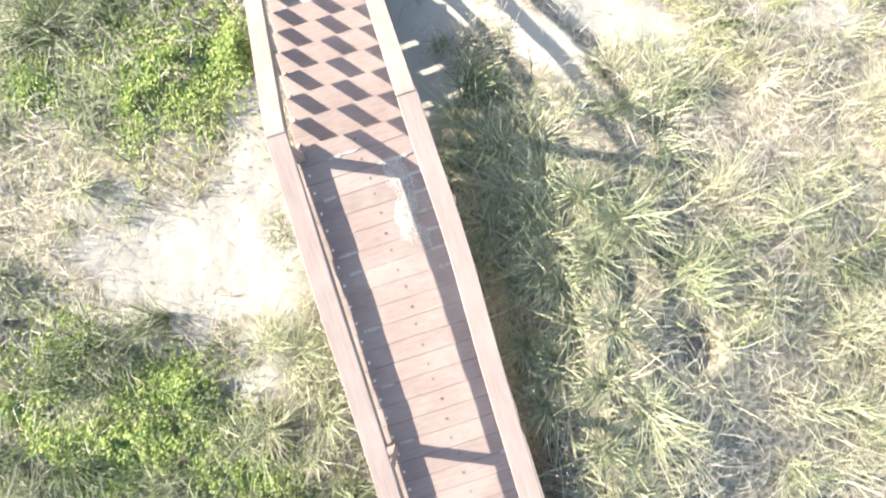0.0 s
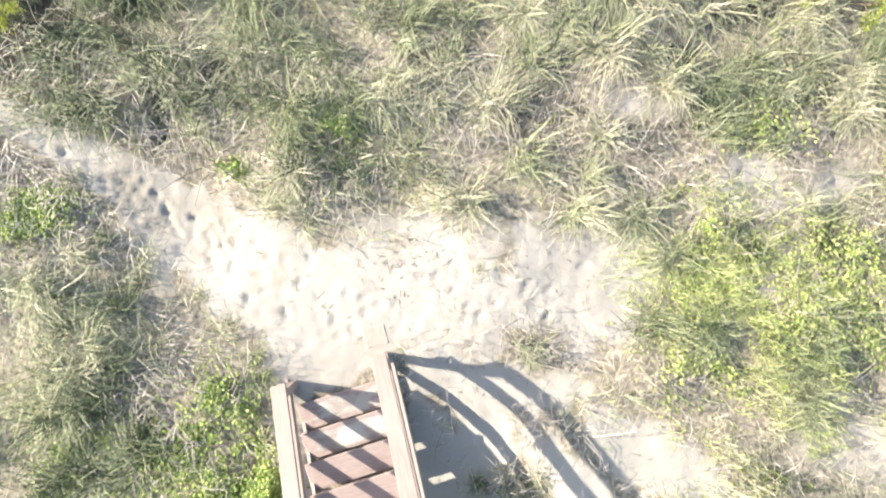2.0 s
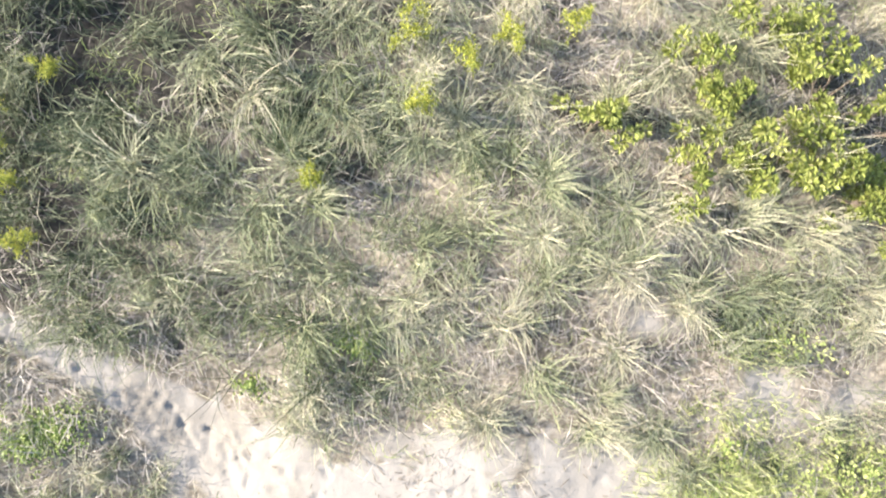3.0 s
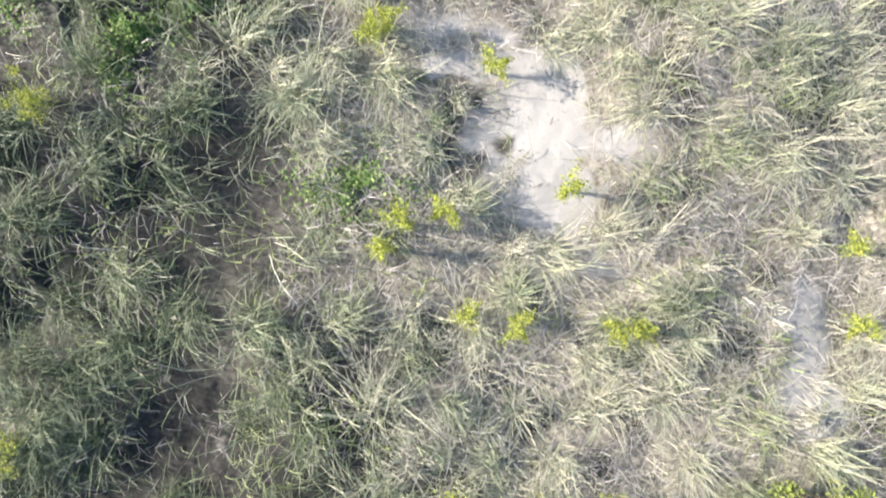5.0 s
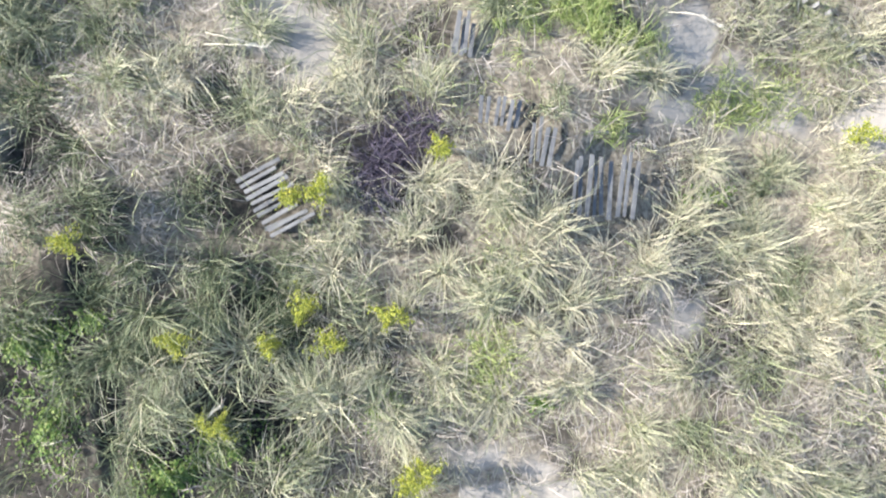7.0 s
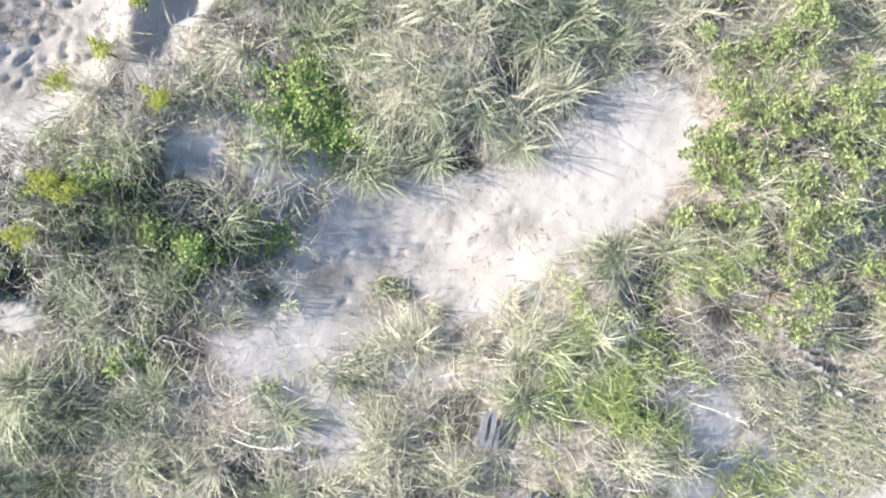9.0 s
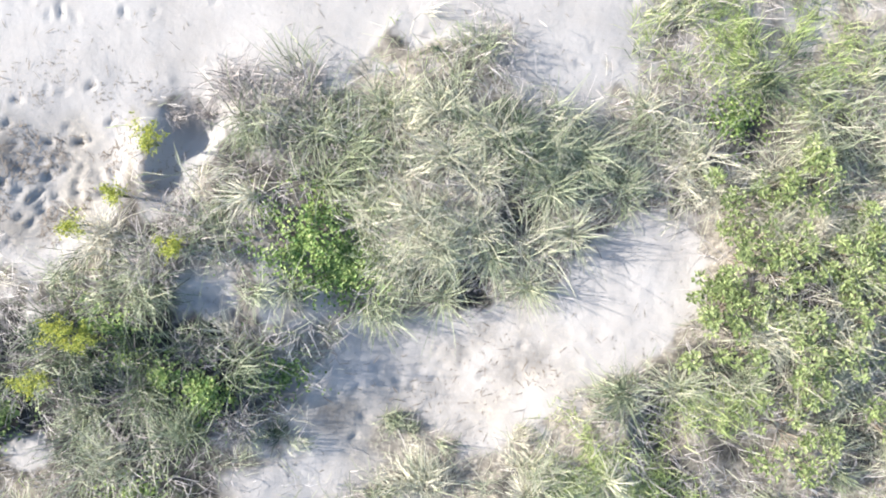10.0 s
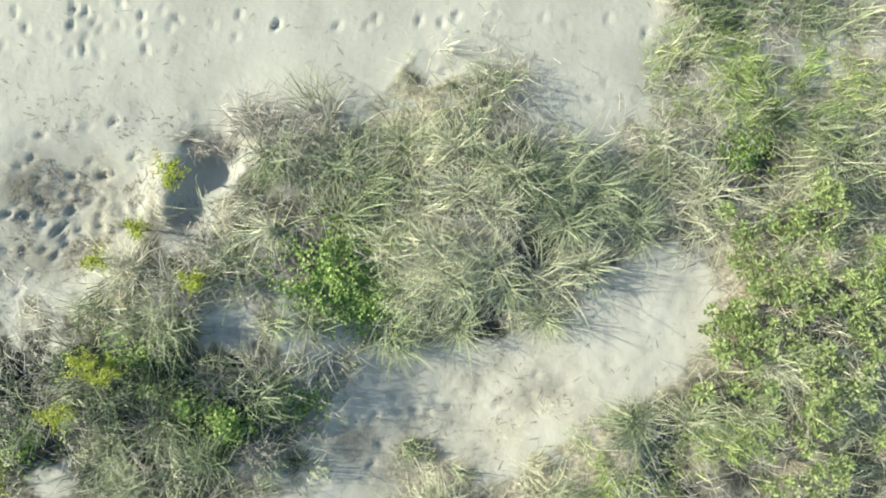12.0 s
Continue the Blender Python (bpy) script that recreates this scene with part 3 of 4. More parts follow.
    return bm


def tube(points, radii, sides=5):
    """A tapering stem through points."""
    pts = [Vector(p) for p in points]
    verts, quads = [], []
    for k, p in enumerate(pts):
        d = (pts[min(k + 1, len(pts) - 1)] - pts[max(k - 1, 0)]).normalized()
        s = d.cross(Vector((0.3, 0.2, 1)) if abs(d.z) < 0.9 else Vector((1, 0, 0))).normalized()
        c = d.cross(s)
        for n in range(sides):
            a = 2 * math.pi * n / sides
            verts.append(p + (s * math.cos(a) + c * math.sin(a)) * radii[k])
    for k in range(len(pts) - 1):
        for n in range(sides):
            m = (n + 1) % sides
            quads.append((k * sides + n, k * sides + m, (k + 1) * sides + m, (k + 1) * sides + n))
    return [tuple(v) for v in verts], quads


def blades(root, azimuth, length, rise, droop, width, tone, vary):
    """Mesh of tapering, bending blades; all arguments are arrays of one length."""
    n = len(root)
    side = np.stack([-np.sin(azimuth), np.cos(azimuth), np.zeros(n)], -1)
    out = np.stack([np.cos(azimuth), np.sin(azimuth), np.zeros(n)], -1)
    steps = (0.0, 0.42, 0.75, 1.0)
    spine, ang, prev = [root], rise.copy(), 0.0
    twist = np.sin(np.arange(n) * 12.9898) * 0.55
    for s in steps[1:]:
        d = (s - prev) * length
        way = out * np.cos(twist * s)[:, None] + side * np.sin(twist * s)[:, None]
        spine.append(spine[-1] + way * (np.cos(ang) * d)[:, None] + np.array([0, 0, 1]) * (np.sin(ang) * d)[:, None])
        ang, prev = ang - droop * (s - prev) * 1.6, s
    w = (0.8, 1.0, 0.7)
    verts = np.zeros((n, 7, 3))
    for k in range(3):
        verts[:, 2 * k] = spine[k] - side * (width * w[k] / 2)[:, None]
        verts[:, 2 * k + 1] = spine[k] + side * (width * w[k] / 2)[:, None]
    verts[:, 6] = spine[3]
    base = np.arange(n)[:, None] * 7
    quads = np.concatenate([base + np.array([0, 1, 3, 2]), base + np.array([2, 3, 5, 4])])
    me = mesh_from_arrays("blades", verts.reshape(-1, 3), quads, base + np.array([4, 5, 6]))
    attribute(me, "tone", np.repeat(tone, 7))
    attribute(me, "vary", np.repeat(vary, 7))
    return me


def leaves(centre, size, azimuth, tilt, tone, vary, slim=0.7):
    """Mesh of small folded leaves, four corners round a lowered midrib."""
    n = len(centre)
    along = np.stack([np.cos(azimuth) * np.cos(tilt), np.sin(azimuth) * np.cos(tilt), np.sin(tilt)], -1)
    side = np.stack([-np.sin(azimuth), np.cos(azimuth), np.zeros(n)], -1)
    up = np.cross(along, side)
    s = size[:, None]
    verts = np.zeros((n, 6, 3))
    verts[:, 0], verts[:, 3] = centre - along * s * 0.5, centre + along * s * 0.55 - up * s * 0.1
    verts[:, 1] = centre - along * s * 0.1 + side * s * 0.5 * slim + up * s * 0.12
    verts[:, 2] = centre + along * s * 0.3 + side * s * 0.36 * slim + up * s * 0.06
    verts[:, 5] = centre - along * s * 0.1 - side * s * 0.5 * slim + up * s * 0.12
    verts[:, 4] = centre + along * s * 0.3 - side * s * 0.36 * slim + up * s * 0.06
    base = np.arange(n)[:, None] * 6
    me = mesh_from_arrays("leaves", verts.reshape(-1, 3), np.concatenate([base + np.array([0, 3, 2, 1]), base + np.array([0, 5, 4, 3])]))
    attribute(me, "tone", np.repeat(tone, 6))
    attribute(me, "vary", np.repeat(vary, 6))
    return me


# ---------------------------------------------------------------- boardwalk and stairs
DECK_Z, RISER, RUN, HALF = 1.509, 0.1815, 0.3034, 0.60
STEP_TURN, DECK_TURN = radians(17.6), radians(17.6)
TOP = Vector((-0.861, 1.154, 0.0))      # middle of the landing's edge
STEPS, PITCH = 9, 0.188


def along(turn, u, v, z):
    """u to the right, v forward along a run that starts at the landing's edge."""
    c, s = math.cos(turn), math.sin(turn)
    return Vector((TOP.x + u * c - v * s, TOP.y + u * s + v * c, z))


def lay(ob, turn, u, v, z, pitch=0.0, roll=0.0):
    ob.matrix_basis = Matrix.Translation(along(turn, u, v, z)) @ Euler((pitch, roll, turn)).to_matrix().to_4x4()
    return ob


boardwalk = tagged(new("boardwalk"), "reddish-brown timber boardwalk with plank railings over the dune", "boardwalk")
stairs = tagged(new("stairs"), "reddish-brown timber steps with sloping handrails down to the sand", "stairs")
rng = random.Random(5)

deck_me = bpy.data.meshes.new("deck_board")
bm = board(PITCH - 0.004, 2 * HALF + 0.1, 0.036, 0.002)
bmesh.ops.rotate(bm, verts=bm.verts, cent=(0, 0, 0), matrix=Matrix.Rotation(radians(90), 3, "Z"))
bm.to_mesh(deck_me)
bm.free()
deck_me.materials.append(DECK)
for k in range(36):
    lay(part("deck_board", deck_me, DECK, boardwalk), DECK_TURN, rng.uniform(-0.008, 0.008), -PITCH * (k + 0.5), DECK_Z - 0.018 + rng.uniform(-0.003, 0.003), 0, rng.uniform(-0.004, 0.004))
nail_me = bpy.data.meshes.new("nail_head")
bm = bmesh.new()
bmesh.ops.create_cone(bm, cap_ends=True, segments=7, radius1=0.014, radius2=0.011, depth=0.004)
bm.to_mesh(nail_me)
bm.free()
nail_me.materials.append(TWIG)
for k in range(36):
    lay(part("nail_head", nail_me, TWIG, boardwalk), DECK_TURN, rng.uniform(-0.015, 0.015), -PITCH * (k + 0.5) + rng.uniform(-0.02, 0.02), DECK_Z + 0.003)
screw_me = nail_me.copy()
screw_me.name = "screw_head"
screw_me.materials.clear()
screw_me.materials.append(SCREW)
for k in range(36):
    lay(part("screw_head", screw_me, SCREW, boardwalk), DECK_TURN, -0.545 + rng.uniform(-0.006, 0.006), -PITCH * (k + 0.5) + rng.uniform(-0.02, 0.02), DECK_Z + 0.003)
for u in (-0.54, 0.0, 0.54):
    lay(part("joist", board(0.04, 6.7, 0.28), DECK, boardwalk), DECK_TURN, u, -3.38, DECK_Z - 0.036 - 0.145)
tread_me = bpy.data.meshes.new("tread")
bm = board(RUN + 0.015, 2 * HALF + 0.02, 0.038, 0.005)
bmesh.ops.rotate(bm, verts=bm.verts, cent=(0, 0, 0), matrix=Matrix.Rotation(radians(90), 3, "Z"))
bm.to_mesh(tread_me)
bm.free()
tread_me.materials.append(DECK)
for k in range(STEPS):
    lay(part("tread", tread_me, DECK, stairs), STEP_TURN, rng.uniform(-0.005, 0.005), RUN * (k + 0.5), DECK_Z - RISER * (k + 1) - 0.019)
riser_me = bpy.data.meshes.new("riser")
bm = board(0.02, 2 * HALF - 0.08, 0.07, 0.003)
bmesh.ops.rotate(bm, verts=bm.verts, cent=(0, 0, 0), matrix=Matrix.Rotation(radians(90), 3, "Z"))
bm.to_mesh(riser_me)
bm.free()
riser_me.materials.append(DECK)
for k in range(STEPS):
    lay(part("riser", riser_me, DECK, stairs), STEP_TURN, 0.0, RUN * k - 0.022, DECK_Z - RISER * k - 0.038 - 0.036)
SLOPE = math.atan2(RISER, RUN)
for u in (-HALF + 0.02, HALF - 0.02):
    run = RUN * STEPS / math.cos(SLOPE)
    lay(part("stringer", board(0.04, run, 0.2), DECK, stairs), STEP_TURN, u, RUN * STEPS / 2, DECK_Z - RISER * (STEPS / 2 + 1) - 0.06, -SLOPE)

# posts under the caps, rails on their outer faces: heights above the boards
RAIL_U, CAP_U, CAP_Z, RUN_V = 0.635, 0.58, 0.725, 2.73
DECK_RAILS, STEP_RAILS = (0.08, 0.465), (0.117, 0.445)


def post(root, turn, u, v, top):
    foot = along(turn, u, v, 0)
    low = float(ground_z(np.array(foot.x), np.array(foot.y))) - 0.2
    lay(part("post", board(0.089, 0.089, top - low, 0.005), RAIL, root), turn, u, v, (top + low) / 2, 0, rng.uniform(-0.01, 0.01))


def bowed(bm, drift, bulge, length):
    """Bends a long cap sideways: a slow drift inwards and a bulge near its far end."""
    for v in bm.verts:
        f = 0.5 - v.co.y / length
        v.co.x += drift * f + bulge * math.exp(-((f - 0.2) / 0.13) ** 2)
    return bm


for side in (-1, 1):
    for v in (-0.1, -3.02, -6.2):
        post(boardwalk, DECK_TURN, side * 0.572, v, DECK_Z + CAP_Z - 0.02)
    for h in DECK_RAILS:
        lay(part("rail", board(0.038, 6.5, 0.102, 0.004, 0.006, 12), RAIL, boardwalk), DECK_TURN, side * RAIL_U, -3.28, DECK_Z + h)
    cap = board(0.185, 6.56, 0.036, 0.005, 0.008, 40)
    cap = bowed(cap, -0.09, 0.03, 6.5) if side > 0 else bowed(cap, -0.05, -0.012, 6.5)
    lay(part("cap_rail", cap, RAIL, boardwalk), DECK_TURN, side * CAP_U, -3.255, DECK_Z + CAP_Z)
    run = (RUN_V + 0.05) / math.cos(SLOPE)
    for h in (STEP_RAILS if side < 0 else (0.052, STEP_RAILS[1])):
        lay(part("rail", board(0.038, run, 0.094, 0.004, 0.004, 8), RAIL, stairs), STEP_TURN, side * RAIL_U, RUN_V / 2, DECK_Z + h - math.tan(SLOPE) * RUN_V / 2, -SLOPE)
    lay(part("cap_rail", board(0.175, run + 0.03, 0.036, 0.005, 0.004, 8), RAIL, stairs), STEP_TURN, side * CAP_U, RUN_V / 2 + 0.03, DECK_Z + CAP_Z - math.tan(SLOPE) * (RUN_V / 2 + 0.02), -SLOPE)
    post(stairs, STEP_TURN, side * 0.572, RUN_V - 0.05, DECK_Z + CAP_Z - math.tan(SLOPE) * (RUN_V - 0.05) - 0.02)


# ---------------------------------------------------------------- grasses
def under_boards(x, y):
    """True beneath the boardwalk and the steps."""
    hit = np.zeros(len(x), bool)
    for turn, lo, hi in ((STEP_TURN, -0.1, 2.75), (DECK_TURN, -7, 0.1)):
        c, s = math.cos(turn), math.sin(turn)
        u, v = (x - TOP.x) * c + (y - TOP.y) * s, -(x - TOP.x) * s + (y - TOP.y) * c
        hit |= (np.abs(u) < 0.72) & (v > lo) & (v < hi)
    return hit


def greenness(x, y):
    """How green (0) or dry (1) the grass stands."""
    t = 0.64 + 0.75 * (fractal(x, y, 1.8, 51, 3) - 0.5) + 0.75 * (fractal(x, y, 0.7, 53, 2) - 0.5)
    rel = x + 0.085 * y
    mid = ease((y - 8 + 1.6 * ease(-(rel + 2.2) / 1.5)) / 3) * ease((22 - y) / 2.5)
    t = t + (0.03 + 0.13 * mid) * np.clip(rel + 0.8, -4, 1.5) + 0.06 * ease((y - 22) / 2)
    t = t - 0.16 * np.exp(-((y - 11.2) / 1.6) ** 2) * ease(-(rel - 0.3) / 1.5) + 0.12 * np.exp(-((x + 2.7) ** 2 + (y - 16.3) ** 2)) + 0.16 * np.exp(-((x + 2.2) / 1.0) ** 2 - ((y - 17.2) / 0.9) ** 2)
    t = t + 0.35 * np.exp(-((x + 4.9) ** 2 + (y - 19.4) ** 2) / 0.8) - 0.25 * ease(-(rel + 3.6) / 0.8) * ease(y - 6.5) * ease((11.5 - y) / 1.2) + 0.24 * np.exp(-((x + 5.7) / 0.9) ** 2 - ((y - 11.3) / 0.7) ** 2)
    t = t - 0.13 * mid * ease(-(rel + 0.6) / 1.5)
    t = t - 0.3 * ease(-(x + 4.2) / 1.2) * ease((24.6 - y) / 1.2) * ease((y - 21.3) / 1.5)
    t = t + 0.1 * np.exp(-((x + 1.5) / 0.9) ** 2 - ((y - 25.2) / 0.8) ** 2) - 0.12 * ease((x - 1.0) / 0.6) * ease((y - 25.4) / 0.8)
    t = t - 0.25 * np.exp(-(((x + 3.6) / 0.8) ** 2 + ((y - 18.6) / 0.7) ** 2))
    t = t - 0.26 * np.exp(-(((x + 1.2) / 0.9) ** 2 + ((y - 21.2) / 0.75) ** 2))
    t = t - 0.14 * ease(-(x + 2.2) / 0.6) * ease(6.2 - y) * ease(y - 1.2)
    t = t + 0.25 * np.exp(-((x + 2.0) ** 2 + (y - 25.6) ** 2) / 0.5) - 0.2 * ease((x + 0.2) / 0.8) * ease((y - 24.8) / 1.0)
    return t - 0.3 * blot(x, y, [(a, b, c * 1.3, d * 1.3, e) for a, b, c, d, e in LEAFY], 0.6, 0.3, 61)


THATCH = [
    (0.3, 6.5, 1.1, 0.5), (1.6, 6.2, 0.6, 0.5), (2.3, 8.6, 0.35, 0.6), (0.9, 12.9, 0.7, 0.45), (-0.8, 15.9, 0.6, 0.4), (-0.3, 16.6, 0.5, 0.7), (2.4, 13.2, 0.6, 0.8),
    (-4.9, 19.8, 0.7, 0.8), (-5.3, 18.9, 0.6, 0.6), (2.6, 16.4, 0.8, 0.7), (1.2, 17.6, 0.5, 0.6), (-2.0, 25.6, 0.8, 0.45), (-4.9, 21.4, 0.9, 0.6), (2.6, 21.6, 0.6, 0.4), (-2.9, 8.9, 0.5, 0.4), (1.7, 24.0, 0.45, 0.9), (2.6, 23.9, 0.8, 0.6), (1.9, 22.5, 0.7, 0.4),
]
LO_X, HI_X, LO_Y, HI_Y = -8.2, 5.4, -4.2, 29.4


FENCE_LINES = [(-3.3, 18.6, 0.42), (-3.6, 18.95, 0.35), (0.45, 18.95, 0.6), (0.75, 18.9, 0.55), (-0.8, 19.8, 0.3), (-0.3, 19.5, 0.28), (-1.2, 20.75, 0.3)]


def near_fences(x, y, margin=0.0):
    hit = ((x + 2.0) / 0.5) ** 2 + ((y - 19.35) / 0.48) ** 2 < 1
    for fx, fy, fr in FENCE_LINES:
        hit |= (x - fx) ** 2 + (y - fy) ** 2 < (fr + margin) ** 2
    return hit


def density(x, y):
    """0 to 1: how thick the grass stands."""
    d = 1 - np.clip(on_grid(BB, x, y) * 1.08, 0, 1)
    d = d * (1 - 0.6 * thatch(x, y)) * (1 - 0.4 * on_grid(PP, x, y)) * ~near_fences(x, y) * (1 - np.where(y > 8, 0.8, np.where(x < 0, 0.6, 0.25)) * blot(x, y, LEAFY, 0.5, 0.5, 61)) * (1 - np.where(y < 8, 0.35, 0.65) * blot(x, y, FRESH_PATCHES, 0.6, 0.6, 63))
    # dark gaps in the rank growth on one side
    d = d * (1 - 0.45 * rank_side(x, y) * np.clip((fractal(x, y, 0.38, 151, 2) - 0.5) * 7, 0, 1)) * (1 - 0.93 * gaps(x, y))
    return d * ~under_boards(np.ravel(x), np.ravel(y)).reshape(np.shape(x))


def rank_side(x, y):
    """1 in the dense growth on one side of the way."""
    return ease(-(x + 0.085 * y + 0.4 + 0.8 * ease((y - 15) / 2.5)) / 1.5) * ease((y - 7.5) / 2) * ease((19.3 - y) / 2)


def thatch(x, y):
    """1 where the growth is dead and matted, with little standing grass."""
    t = np.clip((fractal(x, y, 1.2, 141, 3) - 0.53) * 6.5, 0, 1) * (1 - 0.75 * rank_side(x, y))
    for px, py, rx, ry in THATCH:
        t = np.maximum(t, 1.3 * np.exp(-(((x - px) / rx) ** 2 + ((y - py) / ry) ** 2)))
    return np.clip(t, 0, 1)


def stunted(x, y):
    """1 where the growth beside open sand stays low."""
    return np.maximum(np.maximum(on_grid(BB, x + 0.35, y), on_grid(BB, x + 0.8, y - 0.1)), 0.9 * on_grid(BB, x + 1.3, y - 0.15)) * ease((26.5 - y) / 2)


def scatter(count, seed):
    """Places by chance, thinned where little grows."""
    r = np.random.RandomState(seed)
    x, y = r.uniform(LO_X, HI_X, count), r.uniform(LO_Y, HI_Y, count)
    keep = r.rand(count) < density(x, y)
    return r, x[keep], y[keep]


def tuft_blades(r, n, spread, long, lean, fan):
    """Shapes of blades that stand up and arch over, fanning out round the lean of their tuft (fan 0: all round)."""
    azimuth = np.where(r.rand(n) < fan, lean + r.normal(0, 0.75, n), r.uniform(0, 2 * math.pi, n))
    length = np.clip(r.normal(0.5, 0.16, n), 0.14, 1.0) * long
    rise = np.clip(r.normal(0.85, 0.36, n), 0.1, 1.45)
    off, way = spread * np.sqrt(r.rand(n)), r.uniform(0, 2 * math.pi, n)
    return azimuth, length, rise, r.uniform(0.3, 2.6, n), r.uniform(0.0042, 0.0095, n), np.cos(way) * off, np.sin(way) * off


def sweep(x, y, r):
    """The way the blades of a tuft are laid, much the same over a stretch of the dune."""
    return fractal(x, y, 1.5, 85, 2) * 9.0 - 4.6 + r.normal(0, 1.2, len(x))


def grass_field(tufts, per, seed):
    r, tx, ty = scatter(tufts, seed)
    clump = np.clip((fractal(tx, ty, 0.95, 81, 3) - 0.36) * 4.2, 0.06, 1.9) * np.clip((fractal(tx, ty, 0.4, 87, 2) - 0.2) * 2.2, 0.15, 1.4)
    number = np.clip(r.normal(per, per * 0.35, len(tx)) * clump, 4, None).astype(int)
    k = np.repeat(np.arange(len(tx)), number)
    n = len(k)
    azimuth, length, rise, droop, width, ox, oy = tuft_blades(r, n, (0.03 + 0.14 * r.rand(len(tx)))[k], ((0.58 + 0.55 * r.rand(len(tx))) * (1 + 0.4 * ease(-(tx + 0.085 * ty + 0.5) / 2)) * (1 - 0.55 * stunted(tx, ty)))[k], sweep(tx, ty, r)[k], (r.rand(len(tx)) ** 0.7)[k])
    x, y = tx[k] + ox, ty[k] + oy
    tone = np.clip(greenness(tx, ty)[k] + r.normal(0, 0.27, len(tx))[k] + r.normal(0.08, 0.24, n) * rank_side(tx, ty)[k] + r.normal(0, 0.12, n), 0, 1)
    vary = np.clip(r.rand(len(tx))[k] * 0.55 + r.rand(n) * 0.5, 0, 1)
    return blades(np.stack([x, y, ground_z(x, y) - 0.01], -1), azimuth, length, rise, droop, width, tone, vary)


part("dune_grass", grass_field(5600, 70, 101), GRASS)
tagged(bpy.data.objects["dune_grass"], "tangled straw and grey-green dune grass tufts on sand", "grass", kind="stuff")


def outer_grass(count, seed):
    """Looser grass on the dune round about, thinning outwards."""
    r = np.random.RandomState(seed)
    x, y = r.uniform(LO_X - 7, HI_X + 7, count), r.uniform(LO_Y - 7, 27.5, count)
    beyond = np.maximum(np.maximum(LO_X - x, x - HI_X), LO_Y - y)
    keep = (beyond > -0.1) & (r.rand(count) < 1.1 - beyond / 7) & ~under_boards(x, y) & (on_grid(BB, x, y) < 0.3)
    x, y = x[keep], y[keep]
    k = np.repeat(np.arange(len(x)), 10)
    n = len(k)
    azimuth, length, rise, droop, width, ox, oy = tuft_blades(r, n, 0.25, 1.2, sweep(x, y, r)[k], 0.5)
    x, y = x[k] + ox, y[k] + oy
    return blades(np.stack([x, y, ground_z(x, y) - 0.01], -1), azimuth, length, rise, droop, width * 2.5, np.clip(r.normal(0.55, 0.25, n), 0, 1), r.rand(n))


part("outer_grass", outer_grass(7000, 107), GRASS)
tagged(bpy.data.objects["outer_grass"], "loose dry dune grass on the slopes round about", "grass", kind="stuff")


def grass_tuft(seed, tone):
    """One large tuft, blades arching out all round from a tight base."""
    r = np.random.RandomState(seed)
    n = r.randint(130, 230)
    azimuth, length, rise, droop, width, ox, oy = tuft_blades(r, n, r.uniform(0.1, 0.28), r.uniform(0.8, 1.3), 0.0, r.uniform(0.15, 0.75))
    me = blades(np.stack([ox, oy, np.full(n, -0.02)], -1), azimuth, length, rise, droop, width,
                np.clip(tone + r.normal(0, 0.17, n), 0, 1), np.clip(0.1 + 0.75 * r.rand(n), 0, 1))
    words = ("grey-green tuft of long arching dune grass", "pale green and straw tuft of arching dune grass", "bleached straw-coloured tuft of arching dune grass")
    return tagged(part("grass_tuft", me, GRASS), words[min(2, int(tone * 3))], "grass", "large dune grass tufts")


def large_tufts(count, seed):
    r = np.random.RandomState(seed)
    spots, models = [], {}
    tries = 0
    while len(spots) < count and tries < 20000:
        tries += 1
        if tries % 14:
            y = r.uniform(-3.4, 28.2)
            x = r.uniform(-5.0, 5.0) - 0.085 * y
        else:
            # the thick mound before the beach
            x, y = -1.3 + r.normal(0, 0.95), 25.0 + r.normal(0, 0.7)
        if any((x - a) ** 2 + (y - b) ** 2 < (0.5 if tries % 14 else 0.3) ** 2 for a, b in spots) or r.rand() > float(density(np.array([x]), np.array([y]))[0]) ** 1.5 * (0.35 if y < 5.5 and x > 0.5 else 1.0) * (1 - 0.9 * float(stunted(np.array([x]), np.array([y]))[0])):
            continue
        if near_fences(x, y, 0.22) or x < -4.2 and y > 24.7:
            continue   # only trodden sand and low litter beyond the hollows
        spots.append((x, y))
        g = float(greenness(np.array([x]), np.array([y]))[0]) + r.normal(0, 0.12)
        key = (int(np.clip(g * 5, 0, 4)), r.randint(5))
        m = pose(x, y, float(ground_z(np.array(x), np.array(y))), 0, 0, math.degrees(float(sweep(np.array([x]), np.array([y]), r)[0])))
        if key in models:
            copy_thing(models[key], m)
        else:
            models[key] = grass_tuft(600 + key[0] * 10 + key[1], 0.12 + 0.17 * key[0])
            models[key].matrix_basis = m


large_tufts(300, 103)


def star_tuft(seed, tone):
    """A free-standing tuft whose long blades spread evenly all round."""
    r = np.random.RandomState(seed)
    n = 170
    azimuth, length, rise, droop, width, ox, oy = tuft_blades(r, n, 0.07, 1.05, 0.0, 0.0)
    me = blades(np.stack([ox, oy, np.full(n, -0.02)], -1), azimuth, length, rise, droop, width, np.clip(tone + r.normal(0, 0.12, n), 0, 1), np.clip(0.3 + 0.7 * r.rand(n), 0, 1))
    return tagged(part("grass_tuft", me, GRASS), "silvery green star-shaped tuft of dune grass above the sand", "grass", "large dune grass tufts")


stars = [star_tuft(660 + k, 0.5 + 0.08 * k) for k in range(3)]
